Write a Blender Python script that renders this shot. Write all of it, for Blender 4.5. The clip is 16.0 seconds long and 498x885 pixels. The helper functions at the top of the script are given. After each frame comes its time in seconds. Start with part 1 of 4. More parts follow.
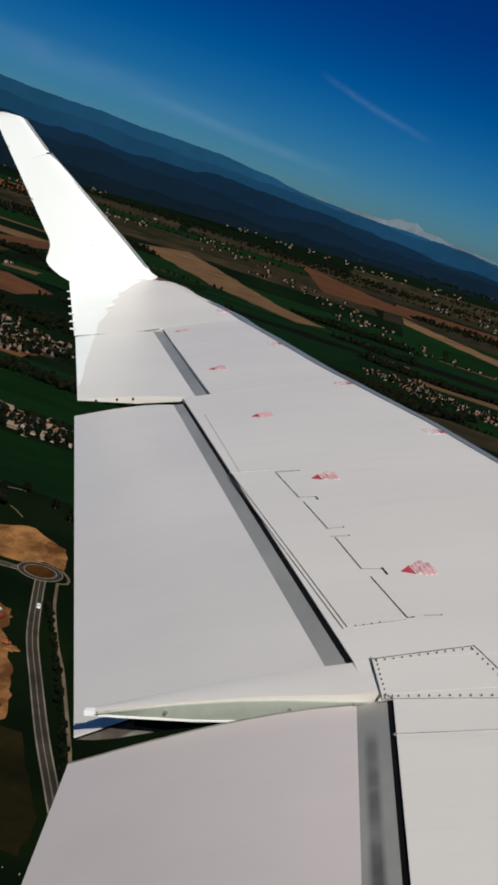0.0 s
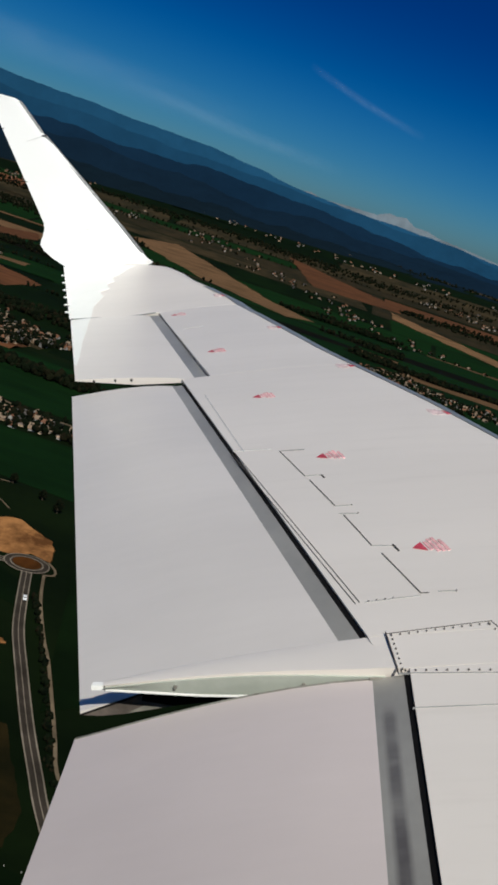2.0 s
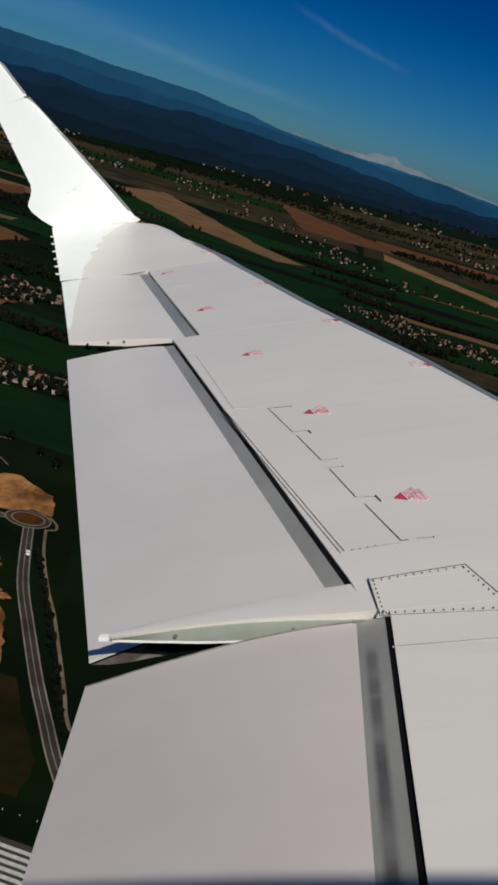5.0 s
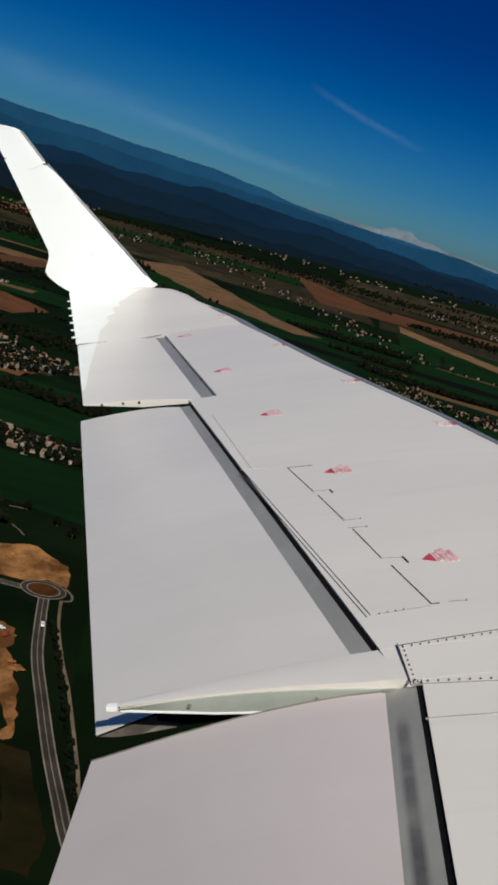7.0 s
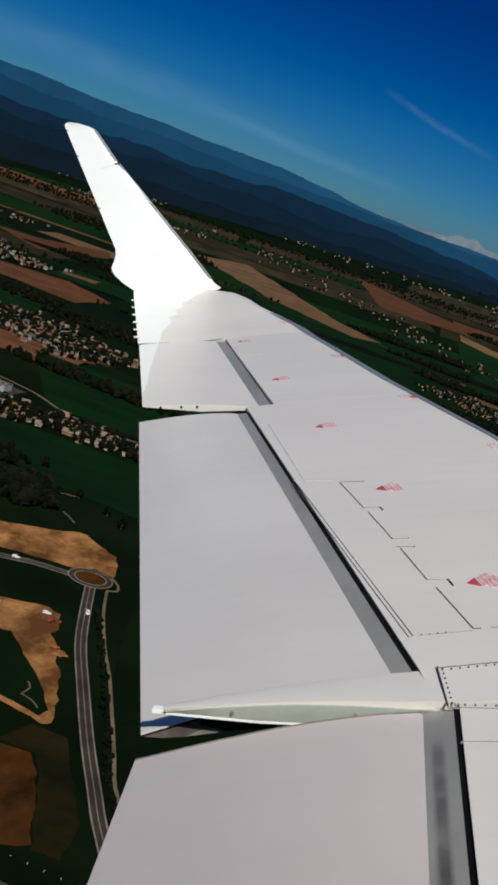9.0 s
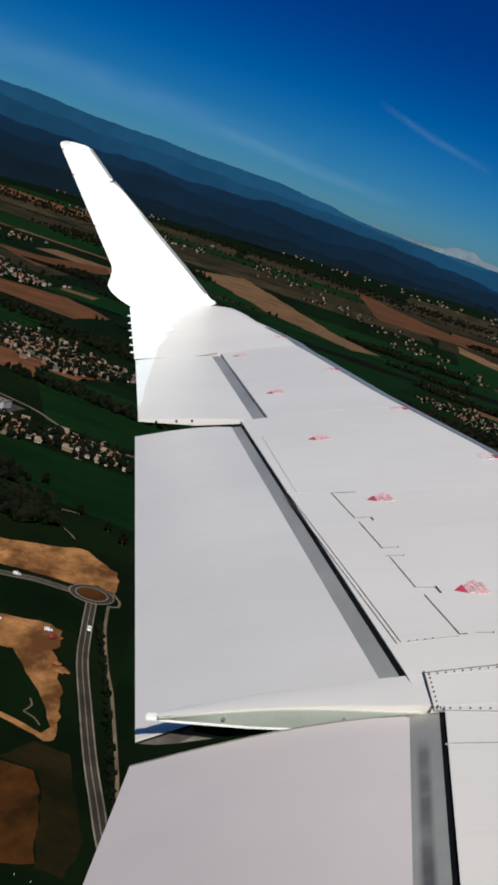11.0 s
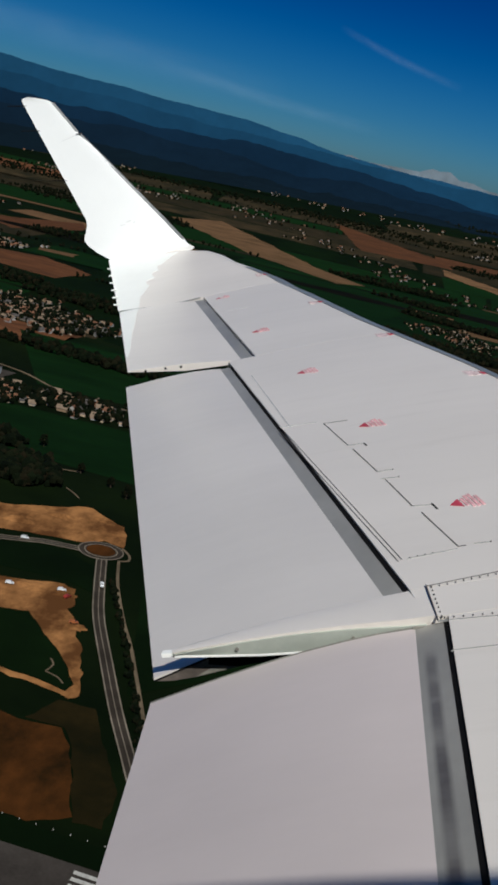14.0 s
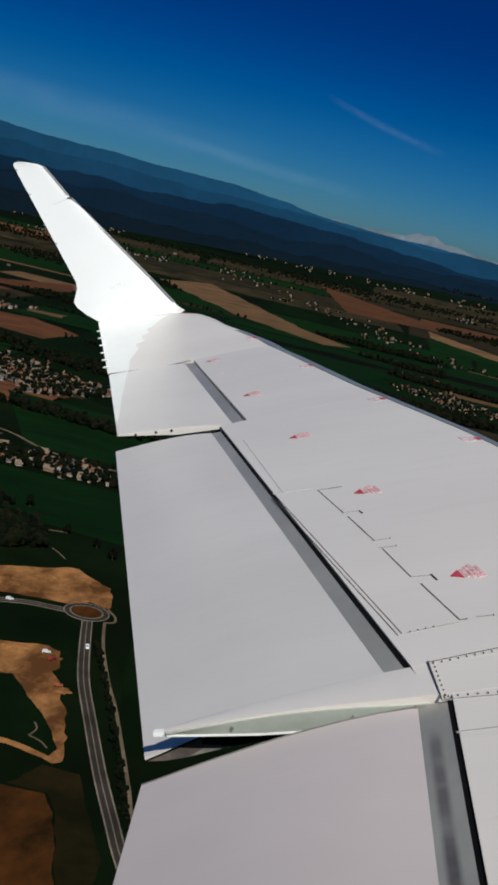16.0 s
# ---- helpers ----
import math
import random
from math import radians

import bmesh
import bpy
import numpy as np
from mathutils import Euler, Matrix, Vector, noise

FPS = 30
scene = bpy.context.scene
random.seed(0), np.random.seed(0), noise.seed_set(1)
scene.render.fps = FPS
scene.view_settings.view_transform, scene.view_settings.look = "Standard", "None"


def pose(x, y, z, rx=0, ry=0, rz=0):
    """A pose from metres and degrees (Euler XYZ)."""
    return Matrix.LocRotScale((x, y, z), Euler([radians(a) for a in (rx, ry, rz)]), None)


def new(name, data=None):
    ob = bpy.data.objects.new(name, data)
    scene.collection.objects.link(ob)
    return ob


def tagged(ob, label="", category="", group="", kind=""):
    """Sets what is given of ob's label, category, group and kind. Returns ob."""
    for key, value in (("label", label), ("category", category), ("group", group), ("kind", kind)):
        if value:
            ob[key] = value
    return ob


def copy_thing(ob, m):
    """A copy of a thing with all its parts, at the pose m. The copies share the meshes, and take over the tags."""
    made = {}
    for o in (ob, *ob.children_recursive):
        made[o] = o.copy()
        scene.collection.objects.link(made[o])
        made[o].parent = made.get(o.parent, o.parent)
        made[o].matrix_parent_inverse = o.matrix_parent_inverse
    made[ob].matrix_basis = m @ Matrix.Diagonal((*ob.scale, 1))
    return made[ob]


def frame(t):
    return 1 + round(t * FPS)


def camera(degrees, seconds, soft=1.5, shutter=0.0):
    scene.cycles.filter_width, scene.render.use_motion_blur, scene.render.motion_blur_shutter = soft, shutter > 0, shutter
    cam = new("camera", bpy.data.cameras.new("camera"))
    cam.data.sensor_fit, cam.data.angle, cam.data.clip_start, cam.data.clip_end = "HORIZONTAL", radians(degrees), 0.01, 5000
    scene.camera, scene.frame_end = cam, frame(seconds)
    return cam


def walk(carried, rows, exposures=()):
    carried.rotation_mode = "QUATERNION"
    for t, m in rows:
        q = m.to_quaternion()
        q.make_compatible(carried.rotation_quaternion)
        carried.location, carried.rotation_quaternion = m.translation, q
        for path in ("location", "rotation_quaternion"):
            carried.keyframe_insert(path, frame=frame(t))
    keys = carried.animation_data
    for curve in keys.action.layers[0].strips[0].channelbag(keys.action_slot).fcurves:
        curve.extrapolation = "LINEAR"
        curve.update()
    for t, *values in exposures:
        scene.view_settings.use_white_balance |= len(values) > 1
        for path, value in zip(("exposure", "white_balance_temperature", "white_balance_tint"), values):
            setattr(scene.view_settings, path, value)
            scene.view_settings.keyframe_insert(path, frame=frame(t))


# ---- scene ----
cam = camera(25.73, 16.0, soft=3.2)

# The aircraft's attitude: z of the world is true up, the wing's own axes are x forward, y outboard, z off its upper skin.
PITCH, BANK, HEIGHT = 21.0, 5.9, 220.0
up = Vector((math.tan(radians(PITCH)), math.tan(radians(BANK)), 1)).normalized()
ahead = (Vector((0, 1, 0)) - up * up.y).normalized()
side = ahead.cross(up)
TURN = Matrix((side, ahead, up)).to_4x4()
AIR = Matrix.Translation((0, 0, HEIGHT)) @ TURN @ Matrix.Translation((0, 0, -1.2))

# seconds, then place and turn of the camera against the wing
PATH = [
    (0.0, 0.019, 0.087, 1.205, 75.55, 4.81, 9.99),
    (0.5, -0.007, 0.073, 1.194, 76.56, 4.28, 9.42),
    (1.0, -0.039, 0.078, 1.190, 77.03, 3.33, 8.45),
    (1.5, -0.054, 0.089, 1.179, 76.48, 3.66, 8.49),
    (2.0, -0.059, 0.121, 1.136, 75.16, 4.18, 9.49),
    (2.5, -0.048, 0.079, 1.189, 72.74, 5.50, 10.03),
    (3.0, -0.021, 0.008, 1.259, 71.64, 6.58, 9.96),
    (3.5, -0.033, 0.006, 1.211, 72.07, 6.27, 9.62),
    (4.0, -0.017, -0.033, 1.237, 71.60, 6.87, 9.18),
    (4.5, -0.000, -0.064, 1.276, 71.13, 7.30, 8.89),
    (5.0, 0.005, -0.053, 1.230, 72.33, 6.21, 8.72),
    (7.5, -0.045, 0.118, 1.136, 76.36, 6.03, 10.15),
    (8.0, -0.077, 0.097, 1.174, 75.70, 4.02, 12.14),
    (10.5, 0.050, -0.035, 1.201, 77.68, 4.49, 13.74),
    (11.0, 0.022, -0.035, 1.213, 77.18, 4.52, 12.92),
    (11.5, 0.049, -0.006, 1.180, 77.17, 5.88, 12.74),
    (12.0, 0.026, -0.022, 1.209, 75.97, 5.59, 12.33),
    (12.5, 0.006, -0.065, 1.232, 74.80, 5.33, 11.93),
    (13.0, 0.009, -0.060, 1.231, 74.36, 6.90, 11.43),
    (13.5, 0.015, -0.068, 1.230, 74.10, 8.50, 11.08),
    (14.0, 0.051, -0.089, 1.207, 73.97, 9.76, 11.35),
    (14.5, 0.063, -0.092, 1.191, 73.96, 9.74, 11.62),
    (15.0, 0.046, -0.075, 1.211, 74.02, 9.41, 11.33),
    (15.5, 0.023, -0.050, 1.216, 75.07, 9.15, 10.98),
    (16.0, 0.013, -0.012, 1.214, 77.04, 9.48, 10.72),
]
walk(cam, [(r[0], AIR @ pose(*r[1:])) for r in PATH], exposures=[(0, 0.06, 5060, -3), (1.5, 0.13, 5060, -3), (3, 0.09, 5080, -3), (4.5, -0.12, 5080, -3), (5.2, -0.04, 5080, -3), (7.5, 0.05, 5060, -3), (10.5, 0.20, 4950, -2.5), (11.5, 0.30, 4950, -2.5), (12.5, 0.18, 4950, -2.5), (14, -0.02, 4950, -2.5), (16, -0.04, 4930, -2.5)])

# ---- light ----
SUN = (TURN @ Vector((0.54, -math.cos(radians(45.9)), math.sin(radians(45.9))))).normalized()
sun = new("sun", bpy.data.lights.new("sun", "SUN"))
sun.data.energy, sun.data.angle, sun.data.color = 5.0, radians(0.6), (1.0, 0.785, 0.58)
sun.matrix_world = Matrix.Translation((0, 0, 400)) @ SUN.to_track_quat("Z", "Y").to_matrix().to_4x4()
world = bpy.data.worlds.new("sky")
scene.world = world
world.use_nodes = True
wn = world.node_tree
sky = wn.nodes.new("ShaderNodeTexSky")
sky.sky_type, sky.sun_disc = "NISHITA", False
sky.sun_elevation, sky.sun_rotation = math.asin(SUN.z), math.atan2(SUN.x, SUN.y)
sky.altitude, sky.air_density, sky.dust_density, sky.ozone_density = 1500, 0.42, 4.0, 6.0
deep = wn.nodes.new("ShaderNodeHueSaturation")
deep.inputs["Hue"].default_value, deep.inputs["Saturation"].default_value, deep.inputs["Value"].default_value = 0.490, 1.22, 0.95
wn.links.new(sky.outputs[0], deep.inputs["Color"])
# hazy and pale along the horizon, deep navy higher up
heading, split_xyz, depth, tone = (wn.nodes.new("ShaderNode" + k) for k in ("TexCoord", "SeparateXYZ", "ValToRGB", "Mix"))
depth.color_ramp.interpolation = "B_SPLINE"
for e, (p, c) in zip([depth.color_ramp.elements[0], depth.color_ramp.elements[1]] + [depth.color_ramp.elements.new(p) for p in (0.1, 0.17, 0.25)],
                     ((0.0, (1.0, 0.72, 0.40)), (1.0, (0.25, 0.32, 0.55)), (0.06, (0.72, 0.66, 0.52)), (0.14, (0.24, 0.37, 0.53)), (0.24, (0.065, 0.105, 0.34)))):
    e.position, e.color = p, (*c, 1)
tone.data_type, tone.blend_type = "RGBA", "MULTIPLY"
tone.inputs[0].default_value = 1.0
wn.links.new(heading.outputs["Generated"], split_xyz.inputs[0])
wn.links.new(split_xyz.outputs[2], depth.inputs[0])
wn.links.new(deep.outputs[0], tone.inputs[6])
wn.links.new(depth.outputs[0], tone.inputs[7])
wn.links.new(tone.outputs[2], wn.nodes["Background"].inputs[0])
wn.nodes["Background"].inputs[1].default_value = 0.091


# ---- materials ----
def ramp(nt, source, stops, mode="LINEAR"):
    node = nt.nodes.new("ShaderNodeValToRGB")
    node.color_ramp.interpolation = mode
    while len(node.color_ramp.elements) < len(stops):
        node.color_ramp.elements.new(0.5)
    for e, (p, c) in zip(node.color_ramp.elements, stops):
        e.position, e.color = p, (*c, 1)
    nt.links.new(source, node.inputs[0])
    return node.outputs[0]


def noise_tex(nt, scale, detail=4, stretch=(1, 1, 1), rough=0.6):
    tc, mp, n = (nt.nodes.new(k) for k in ("ShaderNodeTexCoord", "ShaderNodeMapping", "ShaderNodeTexNoise"))
    mp.inputs["Scale"].default_value = stretch
    n.inputs["Scale"].default_value, n.inputs["Detail"].default_value, n.inputs["Roughness"].default_value = scale, detail, rough
    nt.links.new(tc.outputs["Object"], mp.inputs[0])
    nt.links.new(mp.outputs[0], n.inputs["Vector"])
    return n.outputs["Fac"]


def mix(nt, fac, a, b, blend="MIX"):
    m = nt.nodes.new("ShaderNodeMix")
    m.data_type, m.blend_type = "RGBA", blend
    for socket, v in ((m.inputs[0], fac), (m.inputs[6], a), (m.inputs[7], b)):
        if isinstance(v, bpy.types.NodeSocket):
            nt.links.new(v, socket)
        else:
            socket.default_value = v if isinstance(v, float) else (*v, 1)
    return m.outputs[2]


def material(name, color, rough=0.5, metal=0.0, vary=0.12, scale=3.0, stretch=(1, 1, 1), fine=40.0, bump=0.0, tint=None, coat=0.0, gloss=0.5):
    """A plain surface with soft stains and a finer grain; tint: each object's own shade."""
    m = bpy.data.materials.new(name)
    m.use_nodes = True
    nt = m.node_tree
    b = nt.nodes["Principled BSDF"]
    b.inputs["Roughness"].default_value, b.inputs["Metallic"].default_value = rough, metal
    b.inputs["Coat Weight"].default_value, b.inputs["Coat Roughness"].default_value = coat, 0.4
    b.inputs["Specular IOR Level"].default_value = gloss
    b.inputs["Coat IOR"].default_value = 1.6
    lo, hi = [c * (1 - vary) for c in color], [min(1, c * (1 + vary)) for c in color]
    big = ramp(nt, noise_tex(nt, scale, 5, stretch), [(0.3, lo), (0.7, hi)])
    grain = ramp(nt, noise_tex(nt, fine, 3, stretch), [(0.3, [1 - vary * 0.6] * 3), (0.7, [1] * 3)])
    c = mix(nt, 1.0, big, grain, "MULTIPLY")
    if tint:
        info = nt.nodes.new("ShaderNodeObjectInfo")
        c = mix(nt, 1.0, c, ramp(nt, info.outputs["Random"], tint), "MULTIPLY")
    nt.links.new(c, b.inputs["Base Color"])
    if bump:
        bp = nt.nodes.new("ShaderNodeBump")
        bp.inputs["Strength"].default_value, bp.inputs["Distance"].default_value = bump, 0.05
        nt.links.new(noise_tex(nt, fine, 3, stretch), bp.inputs["Height"])
        nt.links.new(bp.outputs[0], b.inputs["Normal"])
    return m


WING = material("wing_paint", (0.788, 0.721, 0.656), 0.5, gloss=0.2, vary=0.035, scale=0.9, stretch=(0.5, 1.6, 1), fine=7, coat=1.0)
WING.node_tree.nodes["Principled BSDF"].inputs["Coat IOR"].default_value = 2.1
# inboard copy of the flap paint, its warmer and dimmer light painted in
FLAP_TINTED = material("light_tinted_flap_paint", (0.606, 0.530, 0.510), 0.45, gloss=0.3, coat=0.5, vary=0.05, scale=1.1, stretch=(0.5, 1.5, 1), fine=9)
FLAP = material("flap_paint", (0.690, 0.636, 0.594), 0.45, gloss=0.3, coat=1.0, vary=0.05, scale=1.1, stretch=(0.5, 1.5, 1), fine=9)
WHITE = material("white_gloss_paint", (0.93, 0.915, 0.88), 0.35, vary=0.02, scale=1.2, coat=0.5)
TIP = material("white_tip_paint", (0.93, 0.92, 0.87), 0.4, vary=0.03, scale=1.5, fine=6)
METAL = material("grey_metal", (0.285, 0.270, 0.242), 0.5, 0.0, coat=1.0, vary=0.16, scale=4, stretch=(1, 0.5, 1), fine=30)
BARE = material("bare_aluminium", (0.25, 0.245, 0.24), 0.45, 0.3, vary=0.1, scale=5)
PRIMER = material("pale_green_primer", (0.46, 0.48, 0.42), 0.5, vary=0.08, scale=5)
# for rubber parts, and for shade put in as black strips and plates
BLACK = material("black_rubber_and_gap_shade", (0.008, 0.007, 0.007), 0.8, vary=0.3, scale=12, gloss=0.1)
SEAM = material("dark_sealant", (0.09, 0.082, 0.08), 0.8, vary=0.5, scale=5, gloss=0.1)
GRIME = material("grimy_grey", (0.25, 0.235, 0.20), 0.6, vary=0.4, scale=12)
FAINT = material("faint_joint", (0.30, 0.295, 0.29), 0.6, vary=0.4, scale=8)
PALE_LINE = material("pale_joint", (0.80, 0.785, 0.76), 0.5, vary=0.08, scale=10)
GHOST = material("ghostly_joint", (0.52, 0.505, 0.495), 0.6, vary=0.15, scale=8)
# rib metal, darkened in colour for the shade of flap and fairing
RIB_SHADE = material("shaded_rib_metal", (0.115, 0.094, 0.080), 0.55, vary=0.5, scale=14)
EDGE = material("worn_grey_edge", (0.22, 0.222, 0.205), 0.45, vary=0.15, scale=3, coat=1.0)
RED = material("faded_red_paint", (0.44, 0.05, 0.08), 0.5, vary=0.25, scale=14)
PINK = material("worn_red_paint", (0.64, 0.36, 0.38), 0.5, vary=0.3, scale=25)
BLUSH = material("faded_lettering", (0.66, 0.52, 0.53), 0.5, vary=0.3, scale=25)


# thin brownish dirt that has run aft over the upper skin
nt = WING.node_tree
b = nt.nodes["Principled BSDF"]
clean = b.inputs["Base Color"].links[0].from_socket
dirt = ramp(nt, noise_tex(nt, 2.2, 6, (0.7, 5, 1), 0.7), [(0.55, (0, 0, 0)), (0.8, (0.17, 0.17, 0.17))])
nt.links.new(mix(nt, dirt, clean, (0.42, 0.36, 0.30)), b.inputs["Base Color"])


# grey metal with a long dark rubbed smear that runs along the flap
SMEARED = METAL.copy()
SMEARED.name = "rubbed_metal"
nt = SMEARED.node_tree


def maths(nt, op, a, b=0.0):
    n = nt.nodes.new("ShaderNodeMath")
    n.operation = op
    for i, x in enumerate((a, b)):
        if isinstance(x, bpy.types.NodeSocket):
            nt.links.new(x, n.inputs[i])
        else:
            n.inputs[i].default_value = x
    return n.outputs[0]


tc, sep = nt.nodes.new("ShaderNodeTexCoord"), nt.nodes.new("ShaderNodeSeparateXYZ")
nt.links.new(tc.outputs["Object"], sep.inputs[0])
line = maths(nt, "ADD", maths(nt, "MULTIPLY", sep.outputs[1], 0.093), sep.outputs[0])
off = maths(nt, "ABSOLUTE", maths(nt, "SUBTRACT", line, 0.0145))
soft_edge = ramp(nt, maths(nt, "DIVIDE", off, 0.02), [(0.35, (1, 1, 1)), (1.0, (0, 0, 0))])
blot = ramp(nt, noise_tex(nt, 9, 4, (0.5, 1, 1)), [(0.35, (0.45, 0.45, 0.45)), (0.7, (1, 1, 1))])
end = ramp(nt, maths(nt, "MULTIPLY", sep.outputs[1], 0.25), [(0.565, (1, 1, 1)), (0.585, (0, 0, 0))])
mask = mix(nt, 1.0, mix(nt, 1.0, soft_edge, blot, "MULTIPLY"), end, "MULTIPLY")
b = nt.nodes["Principled BSDF"]
clean = b.inputs["Base Color"].links[0].from_socket
nt.links.new(mix(nt, mask, clean, (0.085, 0.075, 0.065)), b.inputs["Base Color"])


# ---- building helpers ----
def mesh_of(name, verts, faces, mat, smooth=False, mats=None, which=None):
    me = bpy.data.meshes.new(name)
    me.from_pydata([tuple(v) for v in verts], [], faces)
    for m in (mats or [mat]):
        me.materials.append(m)
    if which:
        me.polygons.foreach_set("material_index", which)
    if smooth:
        me.polygons.foreach_set("use_smooth", [True] * len(me.polygons))
    bm = bmesh.new()
    bm.from_mesh(me)
    bmesh.ops.recalc_face_normals(bm, faces=bm.faces)
    bm.to_mesh(me)
    bm.free()
    me.update()
    return me


def thing(name, label, category, at=None, group="", kind=""):
    ob = tagged(new(name), label, category, group, kind)
    if at is not None:
        ob.matrix_world = at
    return ob


def part(name, me, parent, label="", at=None):
    ob = tagged(new(name, me), label)
    ob.parent = parent
    if at is not None:
        ob.matrix_basis = at
    return ob


def loft(name, loops, mat, smooth=False):
    """A closed solid through loops of as many points each."""
    n, verts, faces = len(loops[0]), [p for lp in loops for p in lp], []
    for i in range(len(loops) - 1):
        for j in range(n):
            k = (j + 1) % n
            faces.append((i * n + j, i * n + k, (i + 1) * n + k, (i + 1) * n + j))
    faces += [tuple(range(n)), tuple(range((len(loops) - 1) * n, len(loops) * n))]
    me = mesh_of(name, verts, faces, mat, smooth)
    if smooth:
        me.set_sharp_from_angle(angle=radians(32))
    return me


def lerp(a, b, u):
    return a + (b - a) * u


def along(table, v):
    """Straight between the rows of a short table."""
    for (a, x), (b, y) in zip(table, table[1:]):
        if v <= b:
            return lerp(x, y, (v - a) / (b - a))
    return table[-1][1]


def box_mesh(name, x0, x1, y0, y1, z0, z1, mat):
    v = [(x, y, z) for z in (z0, z1) for x, y in ((x0, y0), (x1, y0), (x1, y1), (x0, y1))]
    return mesh_of(name, v, [(0, 1, 2, 3), (4, 5, 6, 7), (0, 1, 5, 4), (1, 2, 6, 5), (2, 3, 7, 6), (3, 0, 4, 7)], mat)


def rod_mesh(name, a, b, r0, r1, mat, n=6):
    a, b = Vector(a), Vector(b)
    q = (b - a).to_track_quat("Z", "Y")
    return loft(name, [[tuple(p + q @ Vector((r * math.cos(k * 2 * math.pi / n), r * math.sin(k * 2 * math.pi / n), 0))) for k in range(n)] for p, r in ((a, r0), (b, r1))], mat)


# ---- the aircraft: wing seen from the cabin ----
plane = thing("airliner", "white and light grey regional jet wing with lowered flaps and winglet", "aircraft", AIR)

NOSE = [(-2, 2.756), (5.0, 0.018), (6.5, -0.637), (8.0, -1.242), (8.8, -1.598), (9.3, -1.893), (9.7, -2.165), (10.0, -2.328), (10.2, -2.468), (10.4, -2.80)]


def rear(y):
    """Where the fixed wing ends aft."""
    if y < 2.46:
        return -0.152 - 0.093 * (y - 2.408)
    if y < 5.93:
        return -0.264 - 0.374 * (y - 2.63)
    if y < 8.5:
        return -1.343 - 0.364 * (y - 5.95)
    return -3.02 - 0.352 * (y - 8.5)


def lift(y):
    return 0.2 * max(0, (y - 8.3) / 2.1) ** 1.4


def skin(x, y):
    """Height of the upper skin."""
    xh, xn = rear(y) if y < 2.4 else lerp(-0.155, -0.275, (y - 2.4) / 0.23) if y < 2.63 else -0.275 - 0.371 * (y - 2.63), along(NOSE, y)
    w, z = 0.22, lift(y)
    reach = 0.75 * (xn - xh)
    if x < xh + reach:
        z -= 0.05 * min(1, max(0, (10.4 - y) / 1.9)) * min(1.05, (xh + reach - x) / reach) ** 1.6
    if x > xn - w:
        z -= 0.15 * (1 - math.sqrt(max(0, 1 - ((x - xn + w) / w) ** 2)))
    return z


def wing_section(y, xh):
    xn = along(NOSE, y)
    top = [lerp(xh, xn - 0.22, i / 7) for i in range(8)] + [xn - 0.22 + 0.22 * math.sin(i / 8 * math.pi / 2) for i in range(1, 9)]
    pts = [(x, y, skin(x, y)) for x in top]
    thick = 0.10 if y > 8.5 else 0.2
    pts += [(xn - 0.05, y, lift(y) - 0.21), (lerp(xh, xn, 0.6), y, lift(y) - 0.16 - thick), (lerp(xh, xn, 0.25), y, lift(y) - 0.1 - thick),
            (xh, y, lift(y) - (0.07 if y < 8.5 else 0.02) - 0.03)]
    return pts


def wing_panel(ys, ends=None):
    loops = [wing_section(y, ends(y) if ends else rear(y)) for y in ys]
    return part("wing_panel", loft("wing_panel", loops, WING, True), wing)


wing = part("wing", loft("wing", [wing_section(y, x) for y, x in ((2.4605, -0.2), (2.54, -0.235), (2.628, rear(2.63)))], WING, True), plane, "light grey painted wing skin")
wing_panel((-0.8, 0.4, 1.6, 2.4, 2.458))
wing_panel((2.63, 3.2, 3.9, 4.6, 5.0, 5.5, 5.928))
wing_panel((5.931, 6.5, 7.25, 8.0, 8.495))
wing_panel((8.503, 8.8, 9.05, 9.3, 9.5, 9.7, 10.0, 10.2, 10.3, 10.4))


def flap(name, front, back, zf, zb, ys, mat, bulge, label, thick=0.06, nose=1.0):
    loops = []
    for y in ys:
        u = (y - ys[0]) / (ys[-1] - ys[0])
        xf, xb, a, b = front(y), back(y), lerp(*zf, u), lerp(*zb, u)
        top = [(lerp(xf, xb, i / 8), y, lerp(a, b, i / 8) + bulge * math.sin(math.pi * (i / 8) ** 0.8)) for i in range(9)]
        low = [(xb, y, b - 0.008), (lerp(xf, xb, 0.5), y, lerp(a, b, 0.5) - thick * 0.6), (xf, y, a - thick * nose)]
        loops.append(top + low)
    return part(name, loft(name, loops, mat, True), plane, label)


def strip(name, parent, inner, outer, z, ys, mat, label="", thick=0.02):
    """A long narrow band between two lines of the plan."""
    loops = [[(inner(y), y, z(y, 0)), (outer(y), y, z(y, 1)), (outer(y), y, z(y, 1) - thick), (inner(y), y, z(y, 0) - thick)] for y in ys]
    return part(name, loft(name, loops, mat), parent, label)


# outboard flap, its grey leading band and the black strip painted in for the gap's shade
def of_front(y):
    return -0.333 - 0.373 * (y - 2.62)


def of_back(y):
    return lerp(-1.03, -2.11, (y - 2.6) / 3.22)


ys_o = [lerp(2.585, 5.83, i / 8) for i in range(9)]
out_flap = flap("outboard_flap", of_front, of_back, (-0.065, -0.065), (-0.245, -0.105), ys_o, FLAP, 0.016, "lowered outboard flap, light grey")
strip("leading_band", out_flap, lambda y: rear(y) - 0.0135, lambda y: of_front(y) - 0.006, lambda y, u: -0.0635 - 0.0045 * u, ys_o, METAL, "bare grey metal band")
strip("gap_shade", plane, lambda y: rear(y) - 0.001, lambda y: rear(y) - 0.0145, lambda y, u: -0.056 - 0.0075 * u, ys_o, BLACK, "black strip for the gap's shade")


